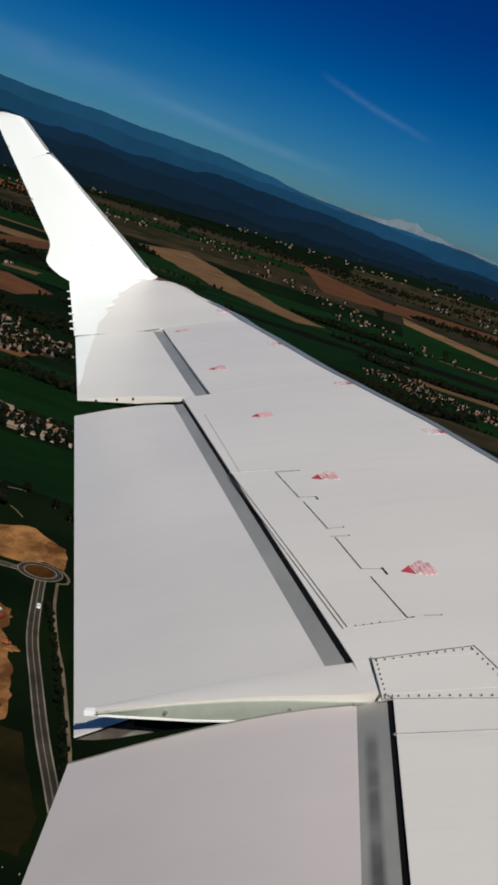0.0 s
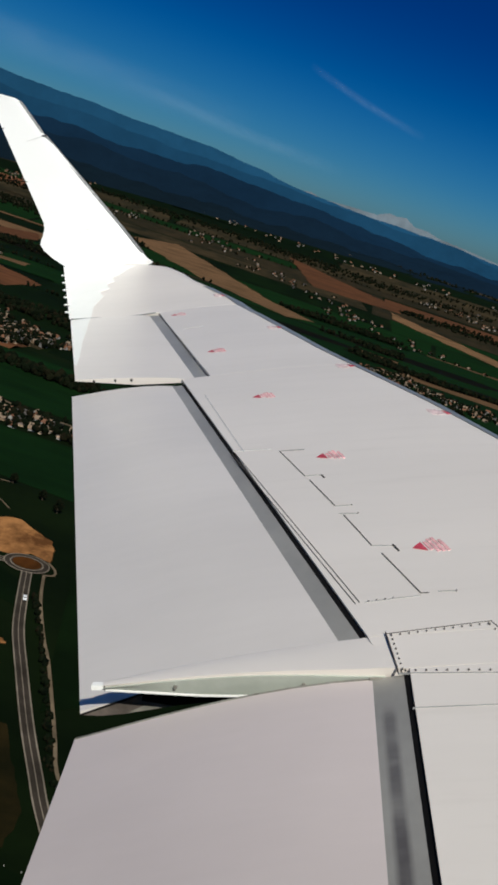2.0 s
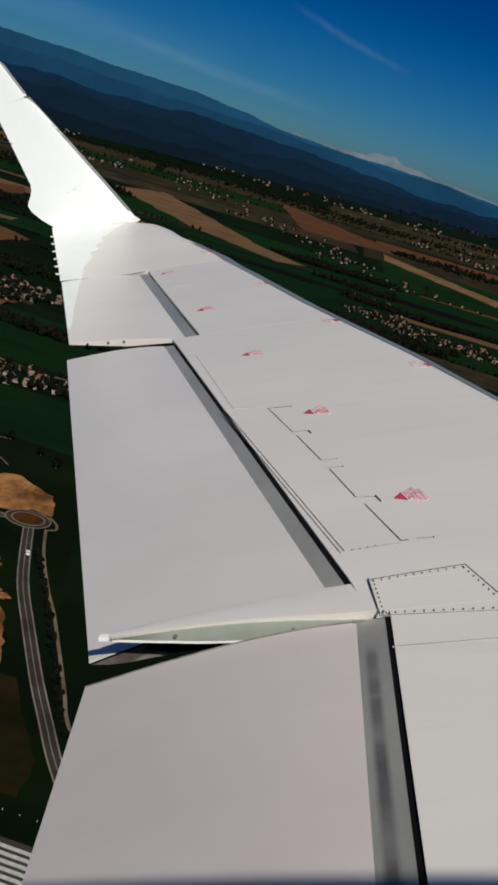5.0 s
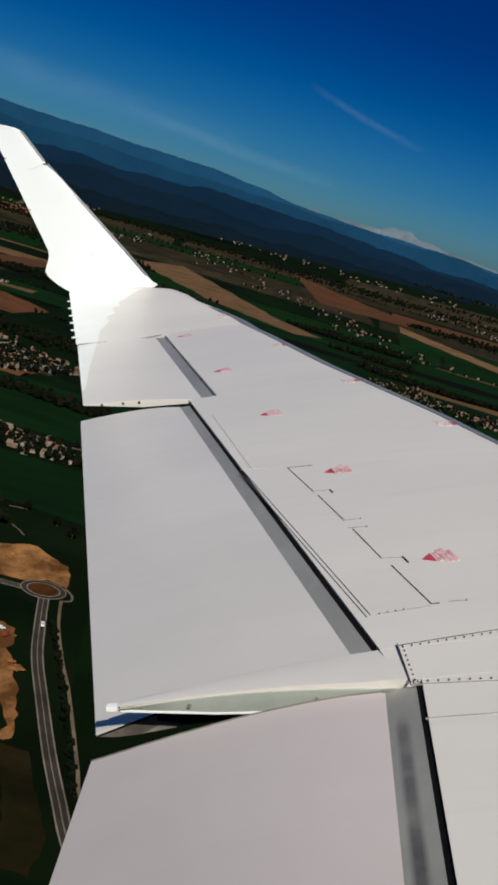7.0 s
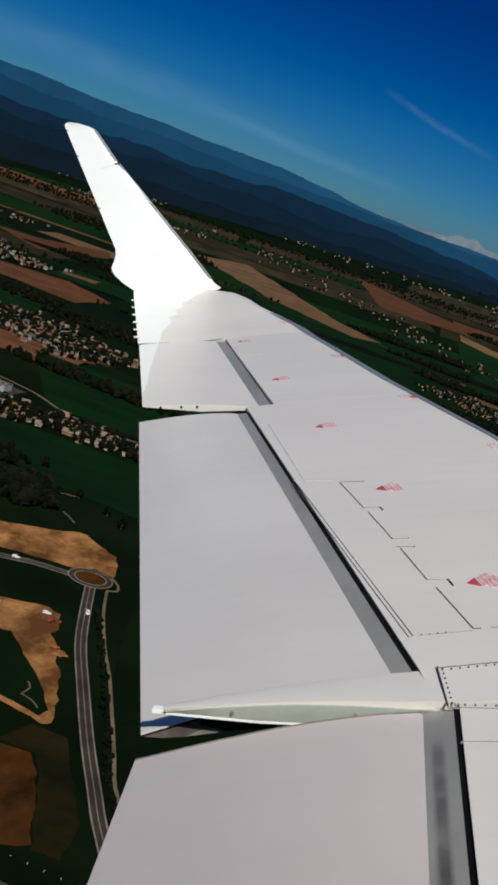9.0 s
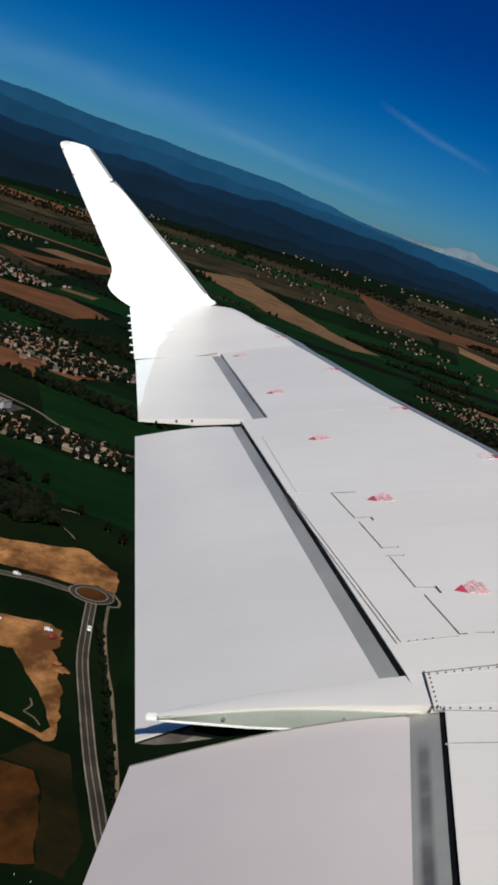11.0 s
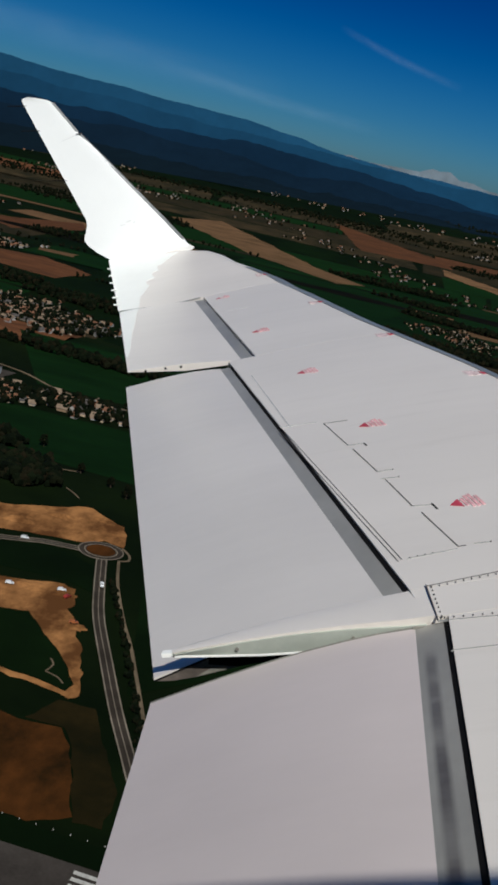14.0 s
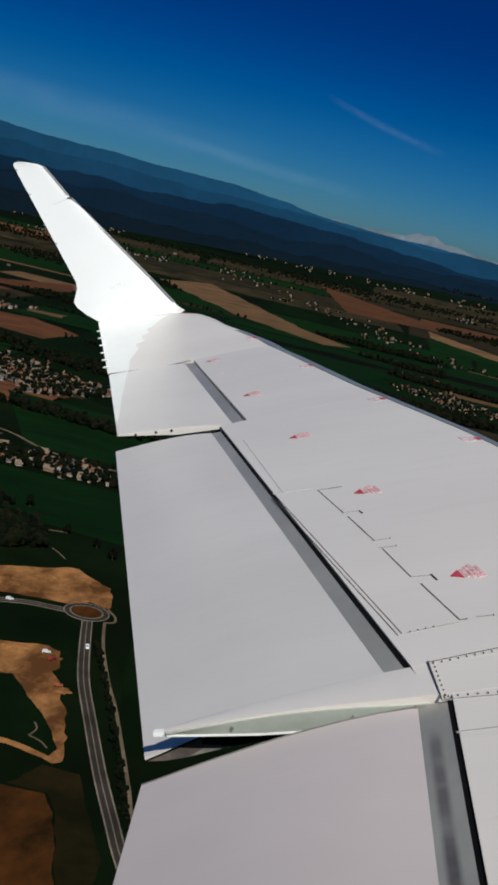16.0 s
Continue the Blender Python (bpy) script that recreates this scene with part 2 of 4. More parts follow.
# thin black rod that draws the dark line of the inner edge
part("end_seal", rod_mesh("end_seal", (-1.0225, 2.5785, -0.2515), (-0.843, 2.5785, -0.1865), 0.0022, 0.003, BLACK), out_flap, "black line along the flap's inner end")


def end_plate(name, outline, y0, y1, mat, label):
    part(name, loft(name, [[(x, y, z) for x, z in outline] for y in (y0, y1)], mat), out_flap, label)


# black plate added as the deep shade between fairing and inboard flap
end_plate("end_shade", [(-0.845, -0.186), (-0.60, -0.150), (-0.60, -0.200), (-0.70, -0.2115), (-0.765, -0.2195), (-0.851, -0.207)], 2.5765, 2.581, BLACK, "black plate standing for the shade inside the flap's end")
end_plate("end_rib", [(-1.021, -0.2525), (-0.849, -0.192), (-0.70, -0.200), (-0.765, -0.2215), (-0.787, -0.226), (-0.892, -0.2455), (-0.964, -0.2535)], 2.579, 2.586, RIB_SHADE, "grey-brown rib closing the flap's end, shade painted in")
# paler streak laid on the rib
end_plate("rib_streak", [(-0.892, -0.2435), (-0.846, -0.2205), (-0.787, -0.2235)], 2.577, 2.580, GRIME, "paler streak on the rib")



# inboard flap
def if_back(y):
    return -1.0 + 0.128 * (2.48 - y)


ys_i = [lerp(-0.6, 2.455, i / 6) for i in range(7)]
in_flap = flap("inboard_flap", lambda y: rear(y) - 0.088, if_back, (-0.075, -0.075), (-0.25, -0.25), ys_i, FLAP_TINTED, 0.022, "lowered inboard flap, light grey")
strip("leading_band", in_flap, lambda y: rear(y) - 0.0135, lambda y: rear(y) - 0.096, lambda y, u: -0.0625 - 0.014 * u, ys_i, SMEARED, "grey metal band with a dark rubbed smear")
# black strip added as the shade in the inboard gap
strip("gap_shade", plane, lambda y: rear(y) - 0.001, lambda y: rear(y) - 0.0145, lambda y, u: -0.055 - 0.0075 * u, ys_i, BLACK, "black strip for the gap's shade")


# dark rim along the outer end of the inboard flap
y = ys_i[-1]
xf, xb = rear(y) - 0.088, if_back(y)
rim = []
for i in range(9):
    x, z = lerp(xf, xb, i / 8), lerp(-0.075, -0.25, i / 8) + 0.022 * math.sin(math.pi * (i / 8) ** 0.8)
    rim.append([(x, y - 0.004, z + 0.0015), (x, y + 0.002, z + 0.0015), (x, y + 0.002, z - 0.006), (x, y - 0.004, z - 0.004)])
part("end_rim", loft("end_rim", rim, GRIME), in_flap, "dark rim of the flap's outer end")


# aileron with its grey hinge band
def ai_back(y):
    return -2.12 - 0.347 * (y - 5.93)


ys_a = [lerp(5.934, 8.485, i / 6) for i in range(7)]
aileron = flap("aileron", lambda y: rear(y) - 0.083, ai_back, (-0.055, -0.045), (-0.03, -0.055), ys_a, WING, 0.012, "light grey aileron", 0.05, 0.3)
strip("hinge_band", aileron, lambda y: rear(y) - 0.006, lambda y: rear(y) - 0.088, lambda y, u: lerp(-0.05, -0.04, (y - 5.92) / 2.56) - 0.006, ys_a, METAL, "grey metal hinge cover")

# wedge fairing between the flaps
loops = []
for i in range(-1, 12):
    u = i / 11
    x = lerp(-0.215, -0.93, u)
    yo, yi = lerp(2.645, 2.547, max(0, u)), lerp(2.459, 2.518, max(0, u))
    z = lerp(-0.05, -0.135, u) + 0.012 * math.sin(math.pi * max(0, u)) if i > 0 else skin(x, 2.56) + (0.001 if i == 0 else -0.0055)
    d = min(0.012 + 0.072 * (1 - max(0, u)) ** 0.5, z + 0.148)
    loops.append([(x, yo, z - 0.002), (x, lerp(yi, yo, 0.5), z + 0.004 * max(0, min(1, 6 * u))), (x, yi, z), (x, yi + 0.01, z - d), (x, yo - 0.01, z - d)])
fairing = part("flap_fairing", loft("flap_fairing", loops, WING, True), plane, "pale wedge fairing between the flaps")
inner = []
for i, p in enumerate(loops[1:]):
    top = 0.006 + 0.016 * (1 - i / 11) ** 3
    inner.append([(p[2][0], p[2][1] - 0.004, p[2][2] - top), (p[3][0], p[3][1] - 0.006, p[3][2] + 0.004), (p[3][0], p[3][1], p[3][2] + 0.004), (p[2][0], p[2][1] + 0.004, p[2][2] - top)])
part("side_plate", loft("side_plate", inner, PRIMER, True), fairing, "pale green primed side plate")
part("corner_plate", box_mesh("corner_plate", -0.25, -0.158, 2.4475, 2.4565, -0.10, -0.071, GRIME), fairing, "grimy grey corner plate")
lip = [[(p[3][0], p[3][1] - 0.008, p[3][2] + 0.001), (p[3][0], p[3][1] - 0.008, p[3][2] - 0.003), (p[3][0], p[3][1] + 0.004, p[3][2] - 0.003), (p[3][0], p[3][1] + 0.004, p[3][2] + 0.003)] for p in loops[4:]]
part("lower_lip", loft("lower_lip", lip, WHITE), fairing, "thin white lower edge")
for k in (4, 9):
    q = loops[k]
    y, z = q[2][1], (q[2][2] + q[3][2]) / 2
    part("bolt", rod_mesh("bolt", (q[2][0], y - 0.0058, z), (q[2][0], y + 0.002, z), 0.005, 0.005, GRIME, 10), fairing, "small grey bolt head")
part("end_cap", box_mesh("end_cap", -0.962, -0.928, 2.521, 2.541, -0.149, -0.1365, WHITE), fairing, "white end cap")
part("cap_joint", box_mesh("cap_joint", -0.928, -0.925, 2.5195, 2.5425, -0.1495, -0.135, SEAM), fairing, "dark joint beside the end cap")
# winglet
WL_LE = [(0.0, -2.78), (0.03, -2.86), (0.2, -3.09), (0.4, -3.365), (0.6, -3.64), (0.735, -3.825), (0.745, -3.85), (0.945, -4.085), (0.965, -4.14), (0.985, -4.24), (1.0, -4.34)]
WL_TE = [(0.0, -3.66), (0.048, -3.80), (0.096, -3.895), (0.13, -3.928), (0.15, -3.925), (0.18, -3.90), (0.215, -3.882), (0.25, -3.885), (0.97, -4.405), (0.99, -4.418), (1.0, -4.40)]


def wl_point(h, x, off):
    """A point of the winglet: share of its height, x, and how far off its middle surface towards the cabin."""
    bend = math.sin(min(1, h / 0.09) * math.pi / 2)
    y, z = 10.39 + 0.04 * bend + 0.42 * h, 0.2 + 1.69 * h
    return (x, y - off * (0.3 + 0.7 * bend), z + off * 0.27 + (1 - bend) * off)


def wl_loop(h, le=WL_LE, te=WL_TE, thick=0.022, grow=0.0):
    a, b = along(le, h), along(te, h)
    pts = []
    for s, order in ((1, range(9)), (-1, range(8, -1, -1))):
        for i in order:
            u = (i / 8) ** 1.5
            pts.append(wl_point(h, lerp(a, b, u), s * (thick * (min(1, (u / 0.06) ** 0.5) * (1 - 0.9 * u)) + grow)))
    return pts


hs = [0, 0.025, 0.05, 0.075, 0.1, 0.115, 0.13, 0.145, 0.16, 0.18, 0.2, 0.215, 0.25, 0.35, 0.5, 0.65, 0.75, 0.85, 0.945, 0.965, 0.975, 0.985, 0.993, 1.0]
winglet = part("winglet", loft("winglet", [wl_loop(h) for h in hs], WHITE, True), plane, "white upswept winglet")
edge = [[wl_point(h, along(WL_LE, h) + 0.013, -0.012), wl_point(h, along(WL_LE, h) - 0.016, 0.014), wl_point(h, along(WL_LE, h) - 0.04, -0.028)] for h in (0.05, 0.2, 0.4, 0.6, 0.74)]
part("leading_edge", loft("leading_edge", edge, BARE, True), winglet, "bare metal leading edge")
edge = [[wl_point(h, along(WL_LE, h) + 0.012, 0), wl_point(h, along(WL_LE, h) - 0.012, 0.018), wl_point(h, along(WL_LE, h) - 0.03, -0.024)] for h in (0.755, 0.85, 0.943)]
part("leading_edge", loft("leading_edge", edge, BARE, True), winglet, "bare metal leading edge")


for h in (0.955, 0.80, 0.49):
    p = Vector(wl_point(h, along(WL_TE, h) + 0.02, 0))
    part("static_wick", rod_mesh("static_wick", p, p + Vector((-0.20, 0, 0.03)), 0.006, 0.003, BLACK), winglet, "thin black static discharge wick")
for y in (8.62, 8.92, 9.22, 9.52, 9.82, 10.12):
    x = rear(y)
    part("static_wick", rod_mesh("static_wick", (x + 0.02, y, lift(y) - 0.02), (x - 0.028, y, lift(y) - 0.018), 0.010, 0.008, TIP), wing, "short white static wick")

# white paint that sweeps from the winglet over the wing tip, with a feathered edge
SWEEP = [(6.2, -2.20), (6.39, -2.262), (6.72, -2.35), (7.27, -2.512), (7.8, -2.652), (8.2, -2.765), (8.55, -2.85), (8.9, -2.938), (9.1, -2.945), (9.26, -2.952), (9.30, -2.985), (9.42, -3.03), (9.50, -2.965),
         (9.56, -3.0), (9.69, -3.045), (9.75, -2.99), (9.80, -3.015), (9.92, -3.05), (9.95, -3.012), (10.07, -2.99), (10.2, -2.962), (10.3, -2.92), (10.4, -2.84)]


def aileron_top(x, y):
    u, (xf, xb) = (y - 5.934) / 2.551, (rear(y) - 0.083, ai_back(y))
    k = max(0.0, min(1.0, (x - xf) / (xb - xf)))
    return lerp(lerp(-0.055, -0.045, u), lerp(-0.03, -0.055, u), k) + 0.012 * math.sin(math.pi * k ** 0.8)


def sweep(ys, back, top, parent):
    loops = []
    for y in ys:
        a, b = back(y) + 0.001, along(SWEEP, y)
        xs = [lerp(a, b, k / 4) for k in range(5)]
        loops.append([(x, y, top(x, y) + 0.003) for x in xs] + [(x, y, top(x, y) - 0.004) for x in reversed(xs)])
    part("white_sweep", loft("white_sweep", loops, TIP), parent, "white paint with a feathered edge")


sweep([8.505] + [y for y, _ in SWEEP if y > 8.51], rear, skin, wing)
sweep([6.38] + [y for y, _ in SWEEP if 6.38 < y < 8.45] + [8.484], ai_back, aileron_top, aileron)
# grimy hinge line of the aileron
strip("hinge_line", aileron, lambda y: rear(y) + 0.001, lambda y: rear(y) - 0.006, lambda y, u: -0.042 - 0.004 * u, [lerp(6.5, 7.7, i / 5) for i in range(6)], GRIME, "grimy hinge line")

# dark notch and joint near the winglet's top
part("notch", box_mesh("notch", along(WL_LE, 0.74) - 0.03, along(WL_LE, 0.74) + 0.01, wl_point(0.74, 0, 0.03)[1], wl_point(0.74, 0, -0.02)[1], 0.2 + 1.69 * 0.738, 0.2 + 1.69 * 0.745, SEAM), winglet, "dark joint in the leading edge")
# fine joint across the winglet below its tip, and small stencil marks near its root
def wl_skin(h, u):
    a, b = along(WL_LE, h), along(WL_TE, h)
    return Vector(wl_point(h, lerp(a, b, u), 0.022 * min(1, (u / 0.06) ** 0.5) * (1 - 0.9 * u) + 0.0025))


def wl_mark(name, h0, u0, h1, u1, width, mat, label):
    loops = []
    for i in range(7):
        h, u = lerp(h0, h1, i / 6), lerp(u0, u1, i / 6)
        loops.append([wl_skin(h - width, u), wl_skin(h + width, u), wl_skin(h + width, u) + Vector((0, 0.006, 0)), wl_skin(h - width, u) + Vector((0, 0.006, 0))])
    part(name, loft(name, loops, mat), winglet, label)


wl_mark("panel_joint", 0.738, 0.03, 0.715, 0.55, 0.0016, PALE_LINE, "faint joint line")
for h, u0, u1 in ((0.20, 0.40, 0.47), (0.185, 0.49, 0.55), (0.19, 0.36, 0.38)):
    wl_mark("stencil_bar", h, u0, h - 0.003, u1, 0.003, PALE_LINE, "small worn grey stencil")
# bare leading edge of the wing
loops = []
for y in [0, 1, 2, 3, 4, 5, 5.75, 6.5, 7.25, 8, 8.4, 8.8, 9.3]:
    xn = along(NOSE, y)
    a0 = 0.965 * math.atan(1.76 / max(y, 2.0))
    xs = [xn - 0.22 + 0.22 * math.sin(lerp(a0, 1.5, u)) for u in (0, 0.06, 0.14, 0.3, 0.5, 0.75, 1)]
    loops.append([(x, y, skin(x, y) + 0.003) for x in xs] + [(xn + 0.004, y, lift(y) - 0.15), (xn - 0.04, y, lift(y) - 0.17), (xn - 0.08, y, lift(y) - 0.12)])
part("leading_edge", loft("leading_edge", loops, EDGE, True), wing, "worn grey leading edge")

# fuselage behind the camera
loops = [[(x, -1.50 + 1.345 * math.cos(a), 1.1 + 1.345 * math.sin(a)) for a in [k * math.pi / 24 for k in range(48)]] for x in (-14, -7, 0, 7, 12)]
part("fuselage", loft("fuselage", loops, WHITE, True), plane, "white fuselage side")


# ---- marks on the skin ----
def seam(points, width=0.008, name="panel_seam", mat=SEAM, proud=0.0015, label="dark panel joint"):
    """A thin raised line laid over the upper skin along the given plan points."""
    pts = []
    for (x0, y0), (x1, y1) in zip(points, points[1:]):
        n = max(2, int(math.hypot(x1 - x0, y1 - y0) / 0.12))
        pts += [Vector((lerp(x0, x1, i / n), lerp(y0, y1, i / n))) for i in range(n)]
    pts.append(Vector(points[-1]))
    loops = []
    for i, p in enumerate(pts):
        d = (pts[min(i + 1, len(pts) - 1)] - pts[max(i - 1, 0)]).normalized()
        o = Vector((-d.y, d.x)) * width / 2
        loops.append([(q.x, q.y, skin(q.x, q.y) + z) for q, z in ((p - o, -0.003), (p - o, proud), (p + o, proud), (p + o, -0.003))])
    return part(name, loft(name, loops, mat), wing, label)


def flat_mark(name, outline, mat, parent, label="", proud=0.004):
    v = [(x, y, skin(x, y) + z) for z in (proud, proud - 0.003) for x, y in outline]
    n = len(outline)
    f = [tuple(range(n)), tuple(range(n, 2 * n))] + [(i, (i + 1) % n, n + (i + 1) % n, n + i) for i in range(n)]
    return part(name, mesh_of(name, v, f, mat), parent, label)


def step_mark(x, y, sense, size=1.0, ink=PINK):
    """A red arrow head square to the wing's rear edge, with rows of worn lettering behind it."""
    def at(u, w):
        return x + sense * size * (0.94 * u - 0.34 * w), y + sense * size * (0.34 * u + 0.94 * w)

    proud = 0.0022 if y < 5.5 else 0.0032 if y < 7 else 0.0048
    base = flat_mark("arrow_mark", [at(0, 0), at(0.034, -0.040), at(0.034, 0.032)], RED, wing, "red arrow with worn lettering", proud)
    rng = random.Random(int(1000 * (x + 7 * y)))
    for row, (lo, hi) in enumerate(((-0.042, 0.032), (-0.058, 0.044), (-0.066, 0.052), (-0.070, 0.030))):
        u, w = 0.0405 + 0.0145 * row, lo + rng.uniform(-0.004, 0.004)
        while w < hi - 0.006:
            k = rng.uniform(0.006, 0.012)
            d = rng.uniform(-0.001, 0.001)
            flat_mark("letter_bar", [at(u + d, w), at(u + 0.010, w), at(u + 0.010 + d, w + k), at(u, w + k)], ink, base, "", proud)
            w += k + rng.choice((0.003, 0.003, 0.006))
    return base


for x, y, k in ((-0.165, 3.184, 1.0), (-0.558, 4.192, 1.03), (-0.992, 5.302, 1.06), (-1.491, 6.618, 1.1), (-2.116, 8.257, 1.15)):
    step_mark(x, y, 1, k)
for x, y in ((-0.03, 4.78), (-0.528, 5.89), (-1.118, 7.31), (-1.80, 8.90)):
    step_mark(x, y, -1, 1.0, BLUSH)

# panel joints of the spoilers
for line in ([(-0.924, 4.390), (-0.299, 2.834)], [(-0.931, 4.369), (-0.309, 2.825)]):
    seam(line, 0.0022)
seam([(-0.620, 4.315), (-0.724, 4.329), (-0.579, 3.972)], 0.0032)
for line in ([(-0.555, 3.919), (-0.433, 3.611)], [(-0.397, 3.518), (-0.288, 3.230)], [(-0.255, 3.164), (-0.136, 2.863), (-0.114, 2.863)]):
    seam(line, 0.0032)
for line in ([(-0.579, 3.972), (-0.516, 3.966)], [(-0.433, 3.611), (-0.377, 3.607)], [(-0.414, 3.533), (-0.350, 3.522)], [(-0.288, 3.230), (-0.224, 3.216)],
             [(-0.091, 2.867), (-0.043, 2.862)], [(-0.284, 2.831), (-0.138, 2.849)], [(-0.146, 2.277), (-0.02, 2.272), (0.104, 2.270)]):
    seam(line, 0.0022, mat=FAINT, label="faint panel joint")
for line in ([(-0.516, 3.966), (-0.501, 3.928)], [(-0.225, 3.226), (-0.205, 3.171)]):
    seam(line, 0.0055, "hinge_slot", BLACK, label="black hinge slot")
for line in ([(-1.86, 7.62), (-1.72, 7.61)], [(-1.27, 5.47), (-0.88, 4.375)], [(-0.93, 4.40), (-0.76, 4.37)]):
    seam(line, 0.0045, mat=GHOST, label="faint panel joint")
seam([(0.104, 2.270), (0.118, 2.22), (0.15, 2.08)], 0.003)
# riveted access panel and its rivets
QA, QB, QC, QD = (-0.182, 2.438), (-0.22, 2.637), (0.039, 2.671), (0.155, 2.40)
seam([QB, QC, QD], 0.0022)
seam([QA, QB], 0.0024, proud=0.007)
seam([QA, QD], 0.0022, mat=FAINT, label="faint panel joint")
rivet_mesh = None


def rivet(x, y, r=0.0021):
    global rivet_mesh
    if rivet_mesh is None:
        v = [(r * k * math.cos(a), r * k * math.sin(a), z) for k, z in ((1, -0.002), (1, 0.002), (0.6, 0.0035)) for a in [i * math.pi / 4 for i in range(8)]]
        f = [tuple(range(16, 24))] + [(o + i, o + (i + 1) % 8, o + 8 + (i + 1) % 8, o + 8 + i) for o in (0, 8) for i in range(8)]
        rivet_mesh = mesh_of("rivet", v, f, SEAM)
    part("rivet", rivet_mesh, wing, at=Matrix.Translation((x, y, skin(x, y) + 0.001)))


def rivet_row(a, b, n, inset):
    d = (Vector(b) - Vector(a)).normalized()
    o = Vector((-d.y, d.x)) * inset
    for i in range(n):
        p = Vector(a).lerp(Vector(b), (i + 0.6) / n) + o
        rivet(p.x, p.y)


rivet_row(QB, QC, 12, -0.014)
rivet_row(QC, QD, 10, -0.012)
rivet_row(QA, QB, 8, -0.012)
rivet_row(QA, QD, 14, 0.011)
for x, y in ((-0.043, 2.862), (-0.224, 3.216), (-0.377, 3.607), (-0.350, 3.522)):
    rivet(x, y)
for i in range(4):
    rivet(-0.275 + 0.022 * i, 2.834 + 0.003 * i)
# joint outboard of the aileron and bolts along its inner edge
seam([(-2.30, 8.499), (-3.0, 8.499)], 0.006, mat=FAINT, proud=0.004, label="faint panel joint")
for x in (-2.01, -1.885, -1.79):
    z = aileron_top(x, 5.934) - 0.014
    part("edge_bolt", rod_mesh("edge_bolt", (x, 5.94, z), (x, 5.931, z), 0.0075, 0.0075, BLACK, 8), aileron)


# ---- land below ----
def land(name, color, vary=0.35, scale=0.01, fine=0.12, rough=0.95, stretch=(1, 1, 1), tint=None):
    return material(name, color, rough, vary=vary, scale=scale, fine=fine, stretch=stretch, tint=tint, gloss=0.04 if rough > 0.9 else 0.4)


def blotched(name, dark, pale, scale, lo=0.4, hi=0.62, fine=0.15, stretch=(1, 1, 1), tint=None):
    """Open ground in two tones that run into each other in ragged patches, with a finer grain."""
    m = land(name, pale, 0.25, scale * 3, fine, stretch=stretch, tint=tint)
    nt = m.node_tree
    b = nt.nodes["Principled BSDF"]
    clean = b.inputs["Base Color"].links[0].from_socket
    mask = ramp(nt, noise_tex(nt, scale, 7, stretch, 0.65), [(lo, (0, 0, 0)), (hi, (1, 1, 1))])
    nt.links.new(mix(nt, mask, dark, clean), b.inputs["Base Color"])
    return m


SHADE = [(0.0, (0.7, 0.7, 0.7)), (1.0, (1.25, 1.2, 1.15))]
TURF = blotched("dark_turf", (0.0018, 0.0042, 0.0008), (0.0058, 0.0108, 0.0020), 0.006, 0.38, 0.68, 0.06)
F_GREEN = land("green_crop", (0.0048, 0.0170, 0.0030), 0.3, 0.012, 0.1, stretch=(1, 4, 1), tint=SHADE)
F_DARK = blotched("dark_meadow", (0.0016, 0.0042, 0.0007), (0.0038, 0.0102, 0.0016), 0.008, 0.35, 0.65, 0.1, tint=SHADE)
F_BROWN = blotched("ploughed_earth", (0.055, 0.026, 0.013), (0.115, 0.050, 0.022), 0.010, 0.35, 0.6, 0.12, stretch=(1, 4, 1), tint=SHADE)
F_TAN = blotched("dry_stubble", (0.060, 0.038, 0.018), (0.125, 0.074, 0.037), 0.010, 0.3, 0.55, 0.12, stretch=(1, 4, 1), tint=SHADE)
F_OLIVE = blotched("fallow", (0.012, 0.012, 0.006), (0.040, 0.030, 0.015), 0.012, 0.35, 0.65, 0.12, tint=SHADE)
EARTH = blotched("bare_earth", (0.085, 0.036, 0.011), (0.31, 0.147, 0.048), 0.035, 0.42, 0.6, 0.4, stretch=(1.0, 0.6, 1))
RUST = blotched("rusty_earth", (0.0085, 0.0058, 0.0016), (0.088, 0.031, 0.0060), 0.022, 0.38, 0.68, 0.2, stretch=(1.0, 0.6, 1))
SCRUB = blotched("brown_scrub", (0.0060, 0.0058, 0.0016), (0.020, 0.0135, 0.0034), 0.02, 0.35, 0.65, 0.2)
LITTER = land("leaf_litter", (0.0040, 0.0040, 0.0018), 0.5, 0.02, 0.2)
TARMAC = land("asphalt", (0.046, 0.039, 0.033), 0.3, 0.06, 1.0)
PALEROAD = land("lane_asphalt", (0.036, 0.029, 0.022), 0.35, 0.06, 1.0)
VERGE = land("worn_road_edge", (0.19, 0.158, 0.118), 0.4, 0.06, 0.8)
GRAVEL = land("gravel_road", (0.14, 0.105, 0.066), 0.4, 0.06, 0.8)
LINE = land("road_paint", (0.42, 0.40, 0.36), 0.3, 0.5, 2.0)
LEAF = bpy.data.materials.new("foliage")
LEAF.use_nodes = True
nt = LEAF.node_tree
geo_node = nt.nodes.new("ShaderNodeNewGeometry")
nt.links.new(mix(nt, 1.0, ramp(nt, geo_node.outputs["Random Per Island"], [(0.0, (0.0022, 0.0038, 0.0016)), (0.55, (0.0055, 0.0085, 0.0030)), (1.0, (0.0115, 0.0092, 0.0042))]),
                 ramp(nt, noise_tex(nt, 0.8, 3), [(0.3, (0.6, 0.6, 0.6)), (0.7, (1, 1, 1))]), "MULTIPLY"), nt.nodes["Principled BSDF"].inputs["Base Color"])
nt.nodes["Principled BSDF"].inputs["Roughness"].default_value = 0.9
